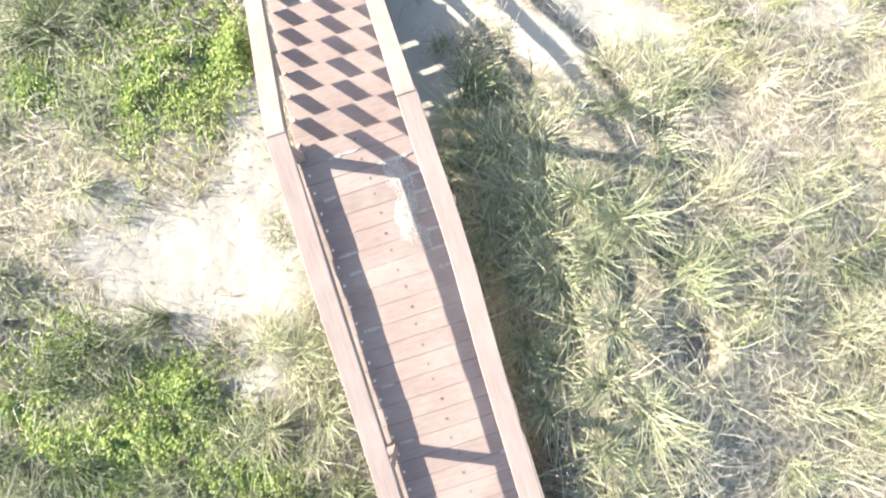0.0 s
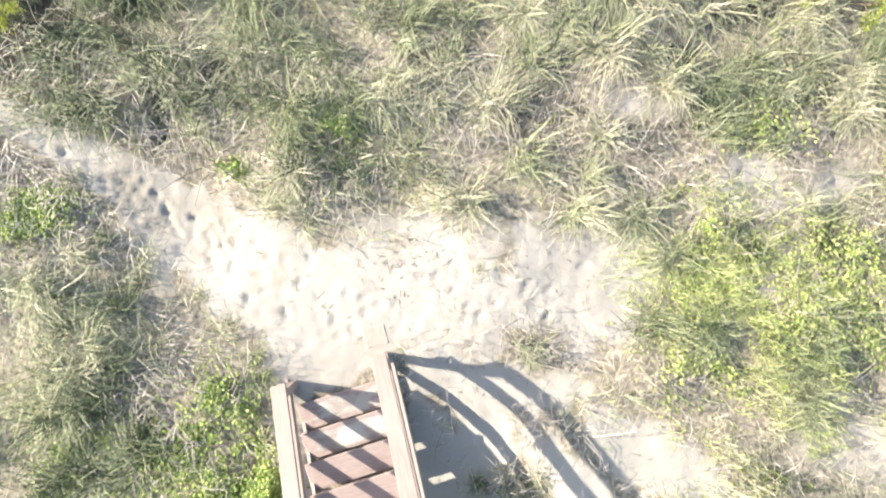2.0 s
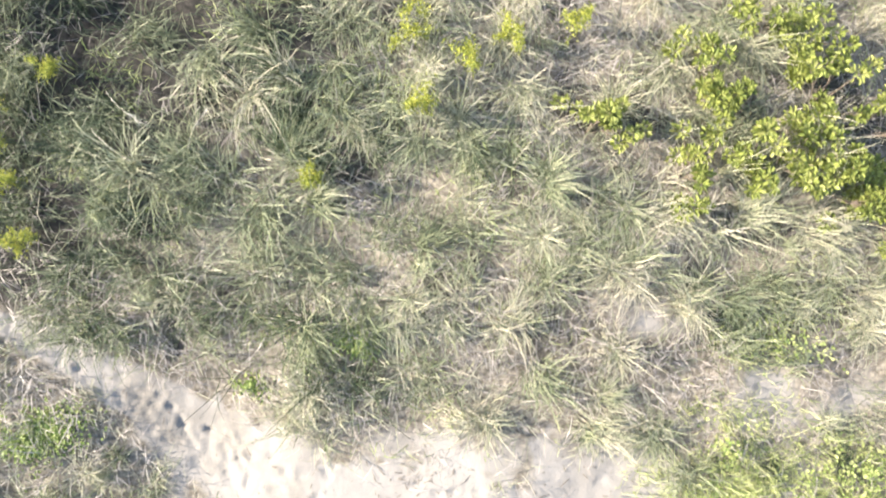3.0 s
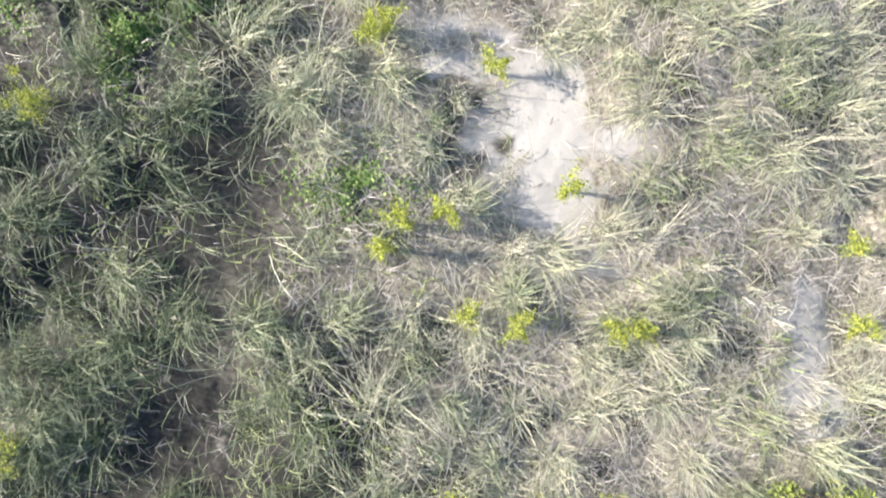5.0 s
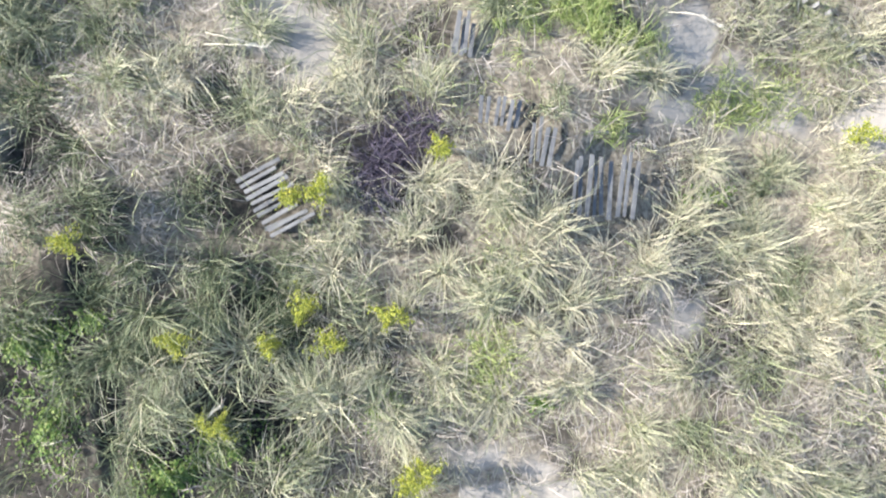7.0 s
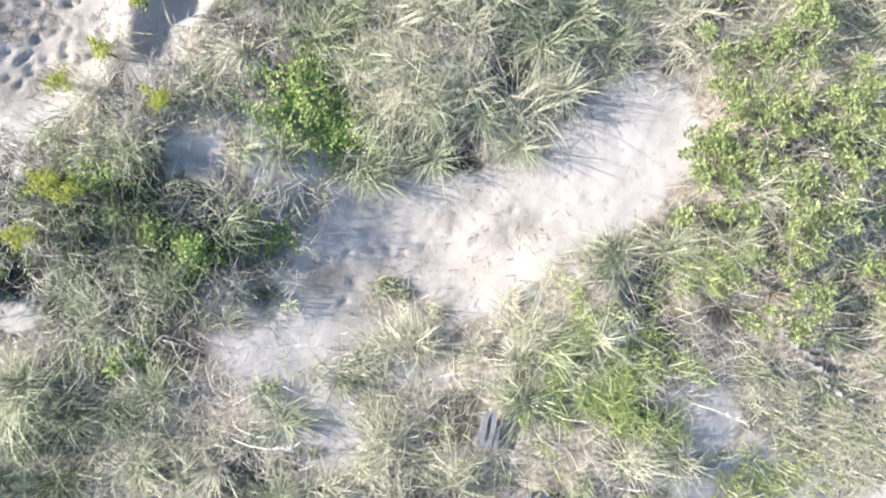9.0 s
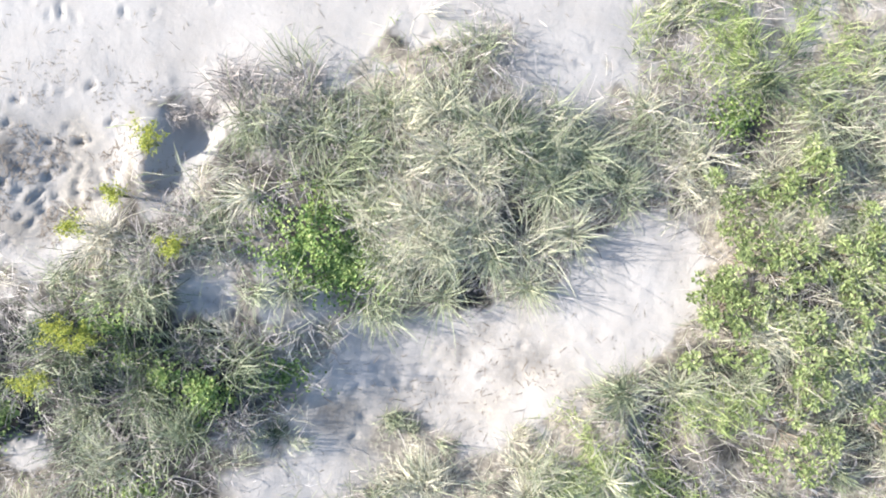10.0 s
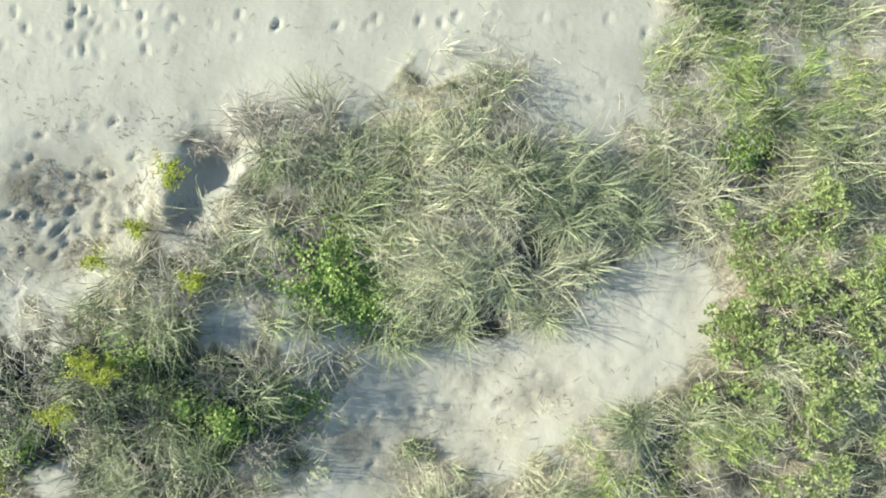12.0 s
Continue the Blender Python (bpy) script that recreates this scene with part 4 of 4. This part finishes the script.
for k, (x, y) in enumerate([(-1.85, 23.9), (-0.85, 24.02), (-0.35, 24.65), (-1.3, 24.4), (-0.6, 25.15), (-1.9, 24.5), (-0.2, 25.5), (1.3, 9.3), (0.5, 7.9), (-0.2, 12.6),
                         (0.25, 0.85), (0.5, 0.25), (0.75, -0.35), (0.85, -1.0), (1.05, -1.6), (1.15, 0.1), (1.3, -0.7), (1.0, 0.75), (1.55, -1.9), (0.15, 1.5),
                         (0.7, 0.6), (0.95, 0.35), (1.35, 0.55), (1.0, -0.2), (1.5, -0.1), (1.2, -0.35), (1.65, -0.75), (1.15, -1.15), (1.5, -1.3), (1.9, -1.5), (1.75, 0.3), (0.65, 1.05)]):
    m = pose(x, y, float(ground_z(np.array(x), np.array(y))), 0, 0, 77 * k)
    if k < 3:
        stars[k].matrix_basis = m
    else:
        copy_thing(stars[k % 3], m)


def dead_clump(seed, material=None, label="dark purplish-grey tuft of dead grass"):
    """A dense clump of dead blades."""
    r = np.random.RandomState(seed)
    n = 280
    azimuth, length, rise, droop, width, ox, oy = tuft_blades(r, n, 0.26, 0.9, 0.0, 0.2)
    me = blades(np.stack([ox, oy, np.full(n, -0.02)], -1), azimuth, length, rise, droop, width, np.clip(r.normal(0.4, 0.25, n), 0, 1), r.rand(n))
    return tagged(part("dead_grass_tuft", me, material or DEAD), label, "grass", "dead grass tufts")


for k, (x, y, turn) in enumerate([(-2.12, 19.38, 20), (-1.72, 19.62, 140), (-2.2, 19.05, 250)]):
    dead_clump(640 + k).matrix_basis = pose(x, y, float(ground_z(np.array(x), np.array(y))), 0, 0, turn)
for k, (x, y, turn, size) in enumerate([(-4.3, 26.42, 20, 1), (-3.85, 25.98, 140, 1), (-3.5, 26.3, 250, 1), (-4.9, 24.75, 60, 1), (-5.2, 24.3, 200, 1), (-5.1, 26.1, 90, 0.4), (-4.8, 26.16, 320, 0.45), (-4.85, 23.25, 80, 0.7), (-4.35, 22.35, 150, 0.75), (-5.6, 22.7, 10, 0.8)]):
    dead_clump(650 + k, MAUVE, "pale grey-mauve tuft of dead grass at the edge of the sand").matrix_basis = pose(x, y, float(ground_z(np.array(x), np.array(y))), 0, 0, turn) @ Matrix.Scale(size, 4)


def fresh_grass(count, seed):
    """Green upright blades where the turf is fresh."""
    r = np.random.RandomState(seed)
    area = np.array([c * d for _, _, c, d, _ in FRESH_PATCHES])
    pick = r.choice(len(area), count, p=area / area.sum())
    a, d = r.uniform(0, 6.28, count), np.sqrt(r.rand(count)) * 1.25
    rows = np.array(FRESH_PATCHES)[pick]
    x, y = rows[:, 0] + rows[:, 2] * d * np.cos(a), rows[:, 1] + rows[:, 3] * d * np.sin(a)
    keep = (fractal(x, y, 0.5, 95, 3) > 0.47) & (r.rand(count) < 1.4 - d) & ~under_boards(x, y) & ~near_fences(x, y)
    keep &= (y > 8) | (x < 0) | (r.rand(count) < 0.45)
    x, y = x[keep], y[keep]
    # sprigs in blotches all through the older grass
    sx, sy = r.uniform(LO_X, HI_X, count), r.uniform(LO_Y, HI_Y, count)
    chance = np.clip((fractal(sx, sy, 0.75, 111, 3) - 0.54) * 7, 0, 1) * np.clip(density(sx, sy), 0, 1) * np.where(sy > 21.5, 0.5, 1.0)
    keep = r.rand(count) < chance
    x, y = np.r_[x, sx[keep]], np.r_[y, sy[keep]]
    n = len(x)
    lean = fractal(x, y, 0.4, 97, 1) * 12.6
    azimuth, length, rise, droop, width, ox, oy = tuft_blades(r, n, 0.05, 0.5, lean, 0.6)
    base_tone = 0.45 + 0.22 * ((y < 7.5) & (x > 0))
    return blades(np.stack([x, y, ground_z(x, y) - 0.01], -1), azimuth, length, rise, droop, width * 1.1, np.clip(base_tone + r.normal(0, 0.25, n), 0, 1), r.rand(n))


part("fresh_grass", fresh_grass(74000, 104), FRESH)
tagged(bpy.data.objects["fresh_grass"], "fresh yellow-green grass growing thickly in patches", "grass", kind="stuff")


def straw_litter(count, seed):
    r, x, y = scatter(count, seed)
    keep = r.rand(len(x)) > 0.7 * rank_side(x, y)
    x, y = x[keep], y[keep]
    n = len(x)
    z = ground_z(x, y) + r.uniform(0.0, 0.05, n)
    # straw toned down along with the shade painted on the ground
    return blades(np.stack([x, y, z], -1), r.uniform(0, 2 * math.pi, n), r.uniform(0.1, 0.4, n), r.uniform(-0.05, 0.35, n), r.uniform(0.0, 0.5, n),
                  r.uniform(0.004, 0.009, n), np.clip(r.normal(0.82, 0.2, n) - 0.45 * ground_shade(x, y), 0, 1), r.rand(n))


part("straw_litter", straw_litter(44000, 102), GRASS)
tagged(bpy.data.objects["straw_litter"], "dead bleached straw lying flat between the tufts", "straw", kind="stuff")


def grey_litter(count, seed):
    """Old grey-mauve stalks matted in blotches under the living grass."""
    r = np.random.RandomState(seed)
    x, y = r.uniform(LO_X, HI_X, count), r.uniform(LO_Y, HI_Y, count)
    chance = np.clip((fractal(x, y, 0.8, 131, 3) - 0.44) * 6, 0.05, 0.7) * (1 - 0.8 * rank_side(x, y)) + thatch(x, y)
    keep = (r.rand(count) < chance * (1 - on_grid(BB, x, y)) ** 0.7) & ~under_boards(x, y) & ~near_fences(x, y)
    x, y = x[keep], y[keep]
    n = len(x)
    way = fractal(x, y, 0.7, 133, 2) * 12 + r.normal(0, 0.9, n)
    # stalks darken where shade is painted on the ground
    return blades(np.stack([x, y, ground_z(x, y) + r.uniform(0.0, 0.16, n)], -1), way, r.uniform(0.1, 0.42, n), r.uniform(-0.1, 0.6, n), r.uniform(0.0, 1.2, n),
                  r.uniform(0.004, 0.009, n), np.clip(r.normal(0.6, 0.25, n) - 0.3 * ground_shade(x, y), 0, 1), r.rand(n))


part("grey_litter", grey_litter(105000, 108), MAUVE)
tagged(bpy.data.objects["grey_litter"], "matted grey-mauve dead stalks under the dune grass", "straw", kind="stuff")


def sand_debris(count, seed):
    """Short dark bits of stalk strewn over the open sand."""
    r = np.random.RandomState(seed)
    x, y = r.uniform(LO_X, HI_X, count), r.uniform(LO_Y, HI_Y, count)
    # thickest on the trodden sand beside the hollows
    some = count // 4
    x[:some], y[:some] = r.normal(-6.3, 1.0, some), r.normal(25.25, 0.65, some)
    more = slice(some, some + count // 7)
    x[more], y[more] = r.normal(-1.5, 0.9, count // 7), r.normal(23.0, 0.5, count // 7)
    path = slice(some + count // 7, some + count // 7 + count // 9)
    x[path], y[path] = r.normal(-0.6, 1.3, count // 9), r.normal(4.65, 0.45, count // 9)
    b = on_grid(BB, x, y)
    edge = np.clip(1.25 - np.abs(b - 0.75) * 2, 0.1, 1) * (fractal(x, y, 0.5, 99, 2) ** 2 * 2.5)
    edge[more] = np.clip(fractal(x[more], y[more], 0.3, 96, 2) * 2 - 1.0, 0, 0.08)
    edge[path] = np.clip(fractal(x[path], y[path], 0.35, 94, 2) * 2 - 0.9, 0, 0.16)
    edge[:some] = np.clip(fractal(x[:some], y[:some], 0.3, 98, 2) * 4 - 1.9, 0, 0.9)
    keep = (b > 0.4) & (r.rand(count) < edge) & ~under_boards(x, y) & (y < 28.5)
    x, y = x[keep], y[keep]
    n = len(x)
    return blades(np.stack([x, y, ground_z(x, y) + 0.004], -1), r.uniform(0, 6.28, n), 0.02 + 0.15 * r.rand(n) ** 2.5, r.uniform(0, 0.3, n), r.uniform(0, 0.6, n),
                  r.uniform(0.004, 0.011, n), r.uniform(0, 0.6, n), r.rand(n))


part("sand_debris", sand_debris(28000, 105), TWIG)
tagged(bpy.data.objects["sand_debris"], "small dark bits of dead stalk strewn on sand", "debris", kind="stuff")


# ---------------------------------------------------------------- leafy ground cover
def ground_cover(px, py, rx, ry, turn, seed):
    r = np.random.RandomState(seed)
    count = int((2600 if py > 7.5 else 3400 if px < 0 else 800) * math.pi * rx * ry)
    a, d = r.uniform(0, 2 * math.pi, count), np.abs(r.normal(0, 0.62, count))
    d *= 1 + 0.9 * (value_noise(np.cos(a) * 2 + seed, np.sin(a) * 2, 0.8, seed % 60) - 0.5)
    x, y = px + rx * d * np.cos(a), py + ry * d * np.sin(a)
    keep = (r.rand(count) < np.clip((fractal(x, y, 0.3, 91, 3) - 0.3) * 3.2, 0.1, 1)) & ~under_boards(x, y)
    x, y, d = x[keep], y[keep], d[keep]
    n = len(x)
    h = 0.32 * np.clip(fractal(x, y, 0.35, 93, 2) - 0.25, 0, 1) * np.clip(1.4 - d, 0.1, 1) * r.uniform(0.4, 1.1, n) + r.uniform(0.01, 0.06, n)
    lush = (0.4 if px < 0 else 0.66) if py < 7.5 else 0.13 if py < 20 else 0.27
    z0 = float(ground_z(np.array(px), np.array(py)))
    me = leaves(np.stack([x - px, y - py, ground_z(x, y) + h - z0], -1), r.uniform(0.024, 0.048, n), r.uniform(0, 6.28, n), r.uniform(-0.6, 0.6, n),
                np.clip(r.normal(lush, 0.22, n), 0, 1), r.rand(n), 0.85)
    ob = part("ground_cover", me, LEAF)
    ob.location = (px, py, z0)
    return tagged(ob, "low bright-green leafy creeper spreading over sand", "creeper", "green creeper patches", "stuff")


for k, row in enumerate(LEAFY):
    ground_cover(*row, 200 + k)


# ---------------------------------------------------------------- yellow flowering plants
def flower_plant(seed, size):
    """Stems with feathery yellow heads."""
    r = np.random.RandomState(seed)
    root = tagged(new("yellow_flower"), "upright wild plant with feathery bright yellow heads in dune grass", "wildflower", "yellow wildflowers")
    for k in range(int(6 + size * 18)):
        a, lean = r.uniform(0, 6.28), r.uniform(0.1, 0.85) * size
        tip = Vector((math.cos(a) * lean, math.sin(a) * lean, r.uniform(0.28, 0.45)))
        v, q = tube([(0, 0, -0.03), (tip.x * 0.4, tip.y * 0.4, tip.z * 0.6), tip], (0.005, 0.004, 0.002), 4)
        me = mesh_from_arrays("stem", np.array(v), np.array(q))
        attribute(me, "tone", np.full(len(v), 0.3)), attribute(me, "vary", np.full(len(v), 0.4))
        part("stem", me, GRASS, root)
        n = 70
        reach = r.uniform(-0.2, 1.0, n) ** 3 * r.uniform(0.04, 0.16)
        off = r.normal(0, 1, (n, 3)) * (0.032, 0.032, 0.042) * r.uniform(0.7, 1.5) + np.outer(reach, (math.cos(a), math.sin(a), -0.2))
        me = leaves(off, r.uniform(0.018, 0.036, n), r.uniform(0, 6.28, n), r.uniform(-0.8, 0.9, n), np.clip(r.normal(0.3, 0.3, n), 0, 1), r.rand(n), 0.5)
        tagged(part("flower_head", me, YELLOW, root), kind="stuff").location = tip
    return root


def plant_copies(make, rows, seeds):
    """Builds one model for each row's size class and copies it to the rest."""
    models = {}
    for k, (x, y, size) in enumerate(rows):
        key = (round(size, 1), k % 2)
        m = pose(x, y, float(ground_z(np.array(x), np.array(y))), 0, 0, 47 * k)
        if key in models:
            copy_thing(models[key], m)
        else:
            models[key] = make(seeds + k, size)
            models[key].matrix_basis = m


plant_copies(flower_plant, FLOWERS_NEAR + FLOWERS_FAR, 300)


# ---------------------------------------------------------------- shrubs
def shrub(seed, size, material, label, group, height, leaf, sprays):
    """Branches that end in sprays of a few leaf rosettes, with gaps between the sprays."""
    r = np.random.RandomState(seed)
    root = tagged(new("shrub"), label, "shrub", group)
    for k in range(int(3 + sprays * size)):
        a, d = r.uniform(0, 6.28), r.rand() ** 0.6 * size * 1.25
        hub = Vector((math.cos(a) * d, math.sin(a) * d, height * (1.0 - 0.32 * (d / size) ** 2) * r.uniform(0.6, 1.15)))
        ripe, wide = r.uniform(0.15, 0.6), r.uniform(0.06, 0.12)
        for j in range(r.randint(2, 5)):
            tip = hub + Vector((r.normal(0, wide), r.normal(0, wide), r.normal(0, 0.03)))
            v, q = tube([(0, 0, -0.05), (hub.x * 0.45, hub.y * 0.45, hub.z * 0.45), tip], (0.011, 0.007, 0.003), 4)
            part("branch", mesh_from_arrays("branch", np.array(v), np.array(q)), TWIG, root)
            n = 34
            az = np.arange(n) * 2.4 + r.normal(0, 0.3, n)
            rad = 0.012 + 0.1 * np.sqrt(r.rand(n)) * r.uniform(0.5, 1.1)
            off = np.stack([np.cos(az) * rad, np.sin(az) * rad, 0.04 - r.rand(n) * 0.13], -1)
            me = leaves(off, r.uniform(0.7, 1.2, n) * leaf, az, 0.75 - rad * 7 + r.normal(0, 0.25, n), np.clip(r.normal(ripe, 0.18, n), 0, 1), r.rand(n), 0.6)
            tagged(part("foliage", me, material, root), kind="stuff").location = tip
    return root


plant_copies(lambda s, z: shrub(s, z, SHRUB_YELLOW, "yellow-green leafy shrub with rosette leaves among dune grass", "yellow-green shrubs", 0.5, 0.06, 11), SHRUBS_YELLOW, 400)
plant_copies(lambda s, z: shrub(s, z, SHRUB_GREEN, "light green leafy shrub with rosette leaves beside the sand", "light green shrubs", 0.42, 0.048, 11), SHRUBS_GREEN, 500)


# ---------------------------------------------------------------- sand fences
def sand_fence(x0, y0, x1, y1, count, axis_dir, length, sunk, label, seed):
    """Weathered slats side by side along a line, held by two wires."""
    r = random.Random(seed)
    root = tagged(new("sand_fence"), label, "fence", "sand fence pieces")
    root.location = (x0, y0, float(ground_z(np.array(x0), np.array(y0))))
    d = Vector(axis_dir).normalized()
    turn = d.to_track_quat("Z", "X").to_matrix().to_4x4()
    line = math.atan2(y1 - y0, x1 - x0)
    feet = []
    for k in range(count):
        f = k / max(1, count - 1)
        x, y = x0 + (x1 - x0) * f + r.uniform(-0.012, 0.012), y0 + (y1 - y0) * f + r.uniform(-0.03, 0.03)
        z = float(ground_z(np.array(x), np.array(y))) - sunk
        long = length * r.uniform(0.85, 1.08)
        bm = board(0.046 * r.uniform(0.85, 1.2), 0.009, long, 0.002)
        bmesh.ops.translate(bm, verts=bm.verts, vec=(0, 0, long / 2))
        ob = part("slat", bm, SLAT, root)
        foot = Vector((x, y, z)) - root.location
        own = Matrix.Rotation(line + r.uniform(-0.25, 0.25), 4, "Z") if d.z > 0.8 else Matrix.Identity(4)
        lean = Matrix.Rotation(r.uniform(-0.09, 0.09), 4, "X") @ Matrix.Rotation(r.uniform(-0.06, 0.06), 4, "Y")
        if d.z > 0.8:
            ob.matrix_basis = Matrix.Translation(foot) @ turn @ own @ lean
        else:
            # lying slats face upwards
            side = d.cross(Vector((0, 0, 1))).normalized()
            up = side.cross(d)
            m = Matrix((side, -up, d)).transposed().to_4x4()
            ob.matrix_basis = Matrix.Translation(foot) @ m @ lean
        feet.append((foot, d))
    for h in (0.3, 0.7):
        pts = [f + a * length * h + Vector((0, 0, 0.012)) for f, a in feet]
        v, q = tube(pts, [0.002] * len(pts), 4)
        part("wire", mesh_from_arrays("wire", np.array(v), np.array(q)), WIRE, root)
    return root


FALLEN = "fallen piece of weathered grey slat fence lying in the grass"
sand_fence(-3.44, 18.36, -3.86, 19.02, 11, (0.9, 0.45, 0.10), 0.58, -0.09, FALLEN, 1)
sand_fence(0.06, 18.62, 0.82, 18.58, 9, (0.06, 1.0, 0.06), 0.72, -0.10, FALLEN, 2)
sand_fence(-1.0, 19.7, -0.6, 19.62, 6, (0.1, 1.0, 0.3), 0.34, -0.06, FALLEN, 3)
sand_fence(-0.42, 19.25, -0.22, 19.2, 4, (0.12, 1.0, 0.15), 0.5, -0.06, FALLEN, 4)
sand_fence(-1.33, 20.5, -1.13, 20.48, 5, (0.15, 1.0, 0.2), 0.45, -0.06, FALLEN, 5)
sand_fence(2.3, 21.8, 3.55, 20.55, 18, (0.05, -0.04, 1.0), 0.5, 0.31, "weathered grey slat fence standing half buried in sand", 6)


# ---------------------------------------------------------------- dry stalks
def dry_stalk(seed, length):
    """A bleached stem lying on the grass, with a forked, plumed end."""
    r = np.random.RandomState(seed)
    root = tagged(new("dry_stalk"), "bleached dry stalk lying across the dune grass", "stalk", "dry stalks")
    bend = r.uniform(-0.05, 0.05)
    pts = [(length * f, bend * math.sin(f * 3.1) * length, 0.16 + 0.22 * math.sin(f * 2.6)) for f in (0, 0.3, 0.6, 0.85, 1.0)]
    v, q = tube(pts, (0.008, 0.008, 0.007, 0.005, 0.003), 4)
    me = mesh_from_arrays("stem", np.array(v), np.array(q))
    attribute(me, "tone", np.full(len(v), 0.9)), attribute(me, "vary", np.full(len(v), 0.8))
    part("stem", me, STALK, root)
    n = 26
    f = r.uniform(0.55, 1.0, n)
    rootp = np.stack([np.interp(f, (0, 0.3, 0.6, 0.85, 1.0), [p[k] for p in pts]) for k in range(3)], -1)
    me = blades(rootp, r.normal(0, 0.5, n), r.uniform(0.08, 0.22, n), r.uniform(-0.2, 0.5, n), r.uniform(0.2, 1.2, n), r.uniform(0.005, 0.009, n), np.full(n, 0.95), r.uniform(0.5, 1, n))
    part("plume", me, STALK, root)
    return root


STALKS = [
    (-4.2, 20.6, 0.75, -5), (-4.2, 20.75, 0.5, -15), (-2.2, 19.2, 0.5, -35), (-1.8, 18.9, 0.4, 60), (1.5, 9.6, 0.6, 35), (1.8, 9.4, 0.5, -30),
    (2.4, 9.7, 0.5, 100), (1.2, 21.0, 0.6, -20), (-4.4, 16.1, 0.6, 40), (-3.0, 13.1, 0.6, -60),
    (0.9, 1.1, 0.7, 35), (1.3, 3.0, 0.45, 10),
    (1.9, 1.4, 0.5, -70), (0.45, -0.75, 0.75, 33), (0.75, -0.2, 0.35, 20), (-3.6, 8.9, 0.5, 60), (-4.6, 9.6, 0.6, -40),
]
stalk_models = [dry_stalk(700 + k, 1.0) for k in range(4)]
for k, (x, y, size, turn) in enumerate(STALKS):
    m = pose(x, y, float(ground_z(np.array(x), np.array(y))), 0, 0, turn) @ Matrix.Scale(size, 4)
    if k < 4:
        stalk_models[k].matrix_basis = m
    else:
        stalk_models[k % 4].matrix_basis, keep = m, stalk_models[k % 4].matrix_basis.copy()
        copy_thing(stalk_models[k % 4], pose(x, y, float(ground_z(np.array(x), np.array(y))), 0, 0, turn))
        stalk_models[k % 4].matrix_basis = keep


# ---------------------------------------------------------------- by the steps
plank = part("plank", board(0.27, 0.24, 0.05, 0.008), DUSTY)
plank.matrix_basis = pose(-1.24, 4.12, float(ground_z(np.array(-1.24), np.array(4.12))) - 0.019, 1, 0, 15)
tagged(plank, "short sand-dusted timber offcut half sunk in sand by the steps", "plank")


def sand_drift(length, width, seed):
    """A thin tongue of blown sand with a ragged rim."""
    n, m = 150, 34
    u, v = np.meshgrid(np.linspace(-0.5, 0.5, n), np.linspace(-0.5, 0.5, m))
    rim = 1 - np.maximum(np.abs(u) * 2, np.abs(v) * 2) ** 4
    x = v * width * (0.7 + 0.6 * value_noise(u * 9, u * 0 + seed, 1.0, seed)) + 0.03 * np.sin(u * 9)
    z = 0.001 + 0.004 * rim * fractal(u * length, v * width, 0.12, seed)
    ids = np.arange(n * m).reshape(m, n)
    faces = np.stack([ids[:-1, :-1], ids[1:, :-1], ids[1:, 1:], ids[:-1, 1:]], -1).reshape(-1, 4)
    thick = (0.6 * fractal(x * 1.0, u * length, 0.16, seed + 3, 2) + 0.4 * np.random.RandomState(seed).rand(m, n) + 0.35 * rim)[:-1, :-1].ravel()
    me = mesh_from_arrays("sand_drift", np.stack([x, u * length, z], -1).reshape(-1, 3), faces[thick > 0.69], smooth=True)
    return me


DRIFT = "thin white drift of blown sand on the boards"
drift = tagged(part("sand_drift", sand_drift(0.95, 0.27, 7), GRAINS), DRIFT, "sand")
lay(drift, DECK_TURN, 0.27, -0.82, DECK_Z + 0.003)
for k, seed in ((6, 11), (7, 12), (8, 13)):
    drift = tagged(part("sand_drift", sand_drift(0.26, 0.95, seed), GRAINS), DRIFT, "sand")
    lay(drift, STEP_TURN, 0.0, RUN * (k + 0.5), DECK_Z - RISER * (k + 1) + 0.002)


def sand_seam(length, seed):
    """A thin, broken line of sand."""
    r = np.random.RandomState(seed)
    n = 28
    u = np.linspace(-0.5, 0.5, n) * length
    half = 0.015 * np.clip(r.normal(0.8, 0.35, n), 0.1, 1.5) * np.clip((1 - np.abs(np.linspace(-1, 1, n))) * 4, 0.05, 1)
    mid = np.cumsum(r.normal(0, 0.0008, n))
    flat = np.zeros(n)
    verts = np.concatenate([np.stack([u, mid - half, flat], -1), np.stack([u, mid, flat + 0.006], -1), np.stack([u, mid + half, flat], -1)])
    i = np.arange(n - 1)
    me = mesh_from_arrays("sand_seam", verts, np.concatenate([np.stack([i, i + 1, i + n + 1, i + n], -1), np.stack([i + n, i + n + 1, i + 2 * n + 1, i + 2 * n], -1)]), smooth=True)
    return me


# joint number along the boardwalk, place across it, length
for k, (joint, u, length) in enumerate([(1, -0.17, 0.34), (2, 0.28, 0.36), (3, 0.45, 0.22), (4, 0.45, 0.2), (5, 0.46, 0.24), (6, 0.46, 0.2), (7, 0.47, 0.24), (8, 0.47, 0.2), (3, -0.42, 0.14),
                                        (6, -0.42, 0.2), (7, -0.4, 0.14), (10, -0.42, 0.18), (13, -0.44, 0.14), (16, -0.43, 0.16), (18, 0.46, 0.14)]):
    seam = tagged(part("sand_seam", sand_seam(length, 900 + k), GRAINS), "thin white line of blown sand in a board joint", "sand", "sand lines in board joints")
    lay(seam, DECK_TURN, u, -PITCH * joint, DECK_Z + 0.005)
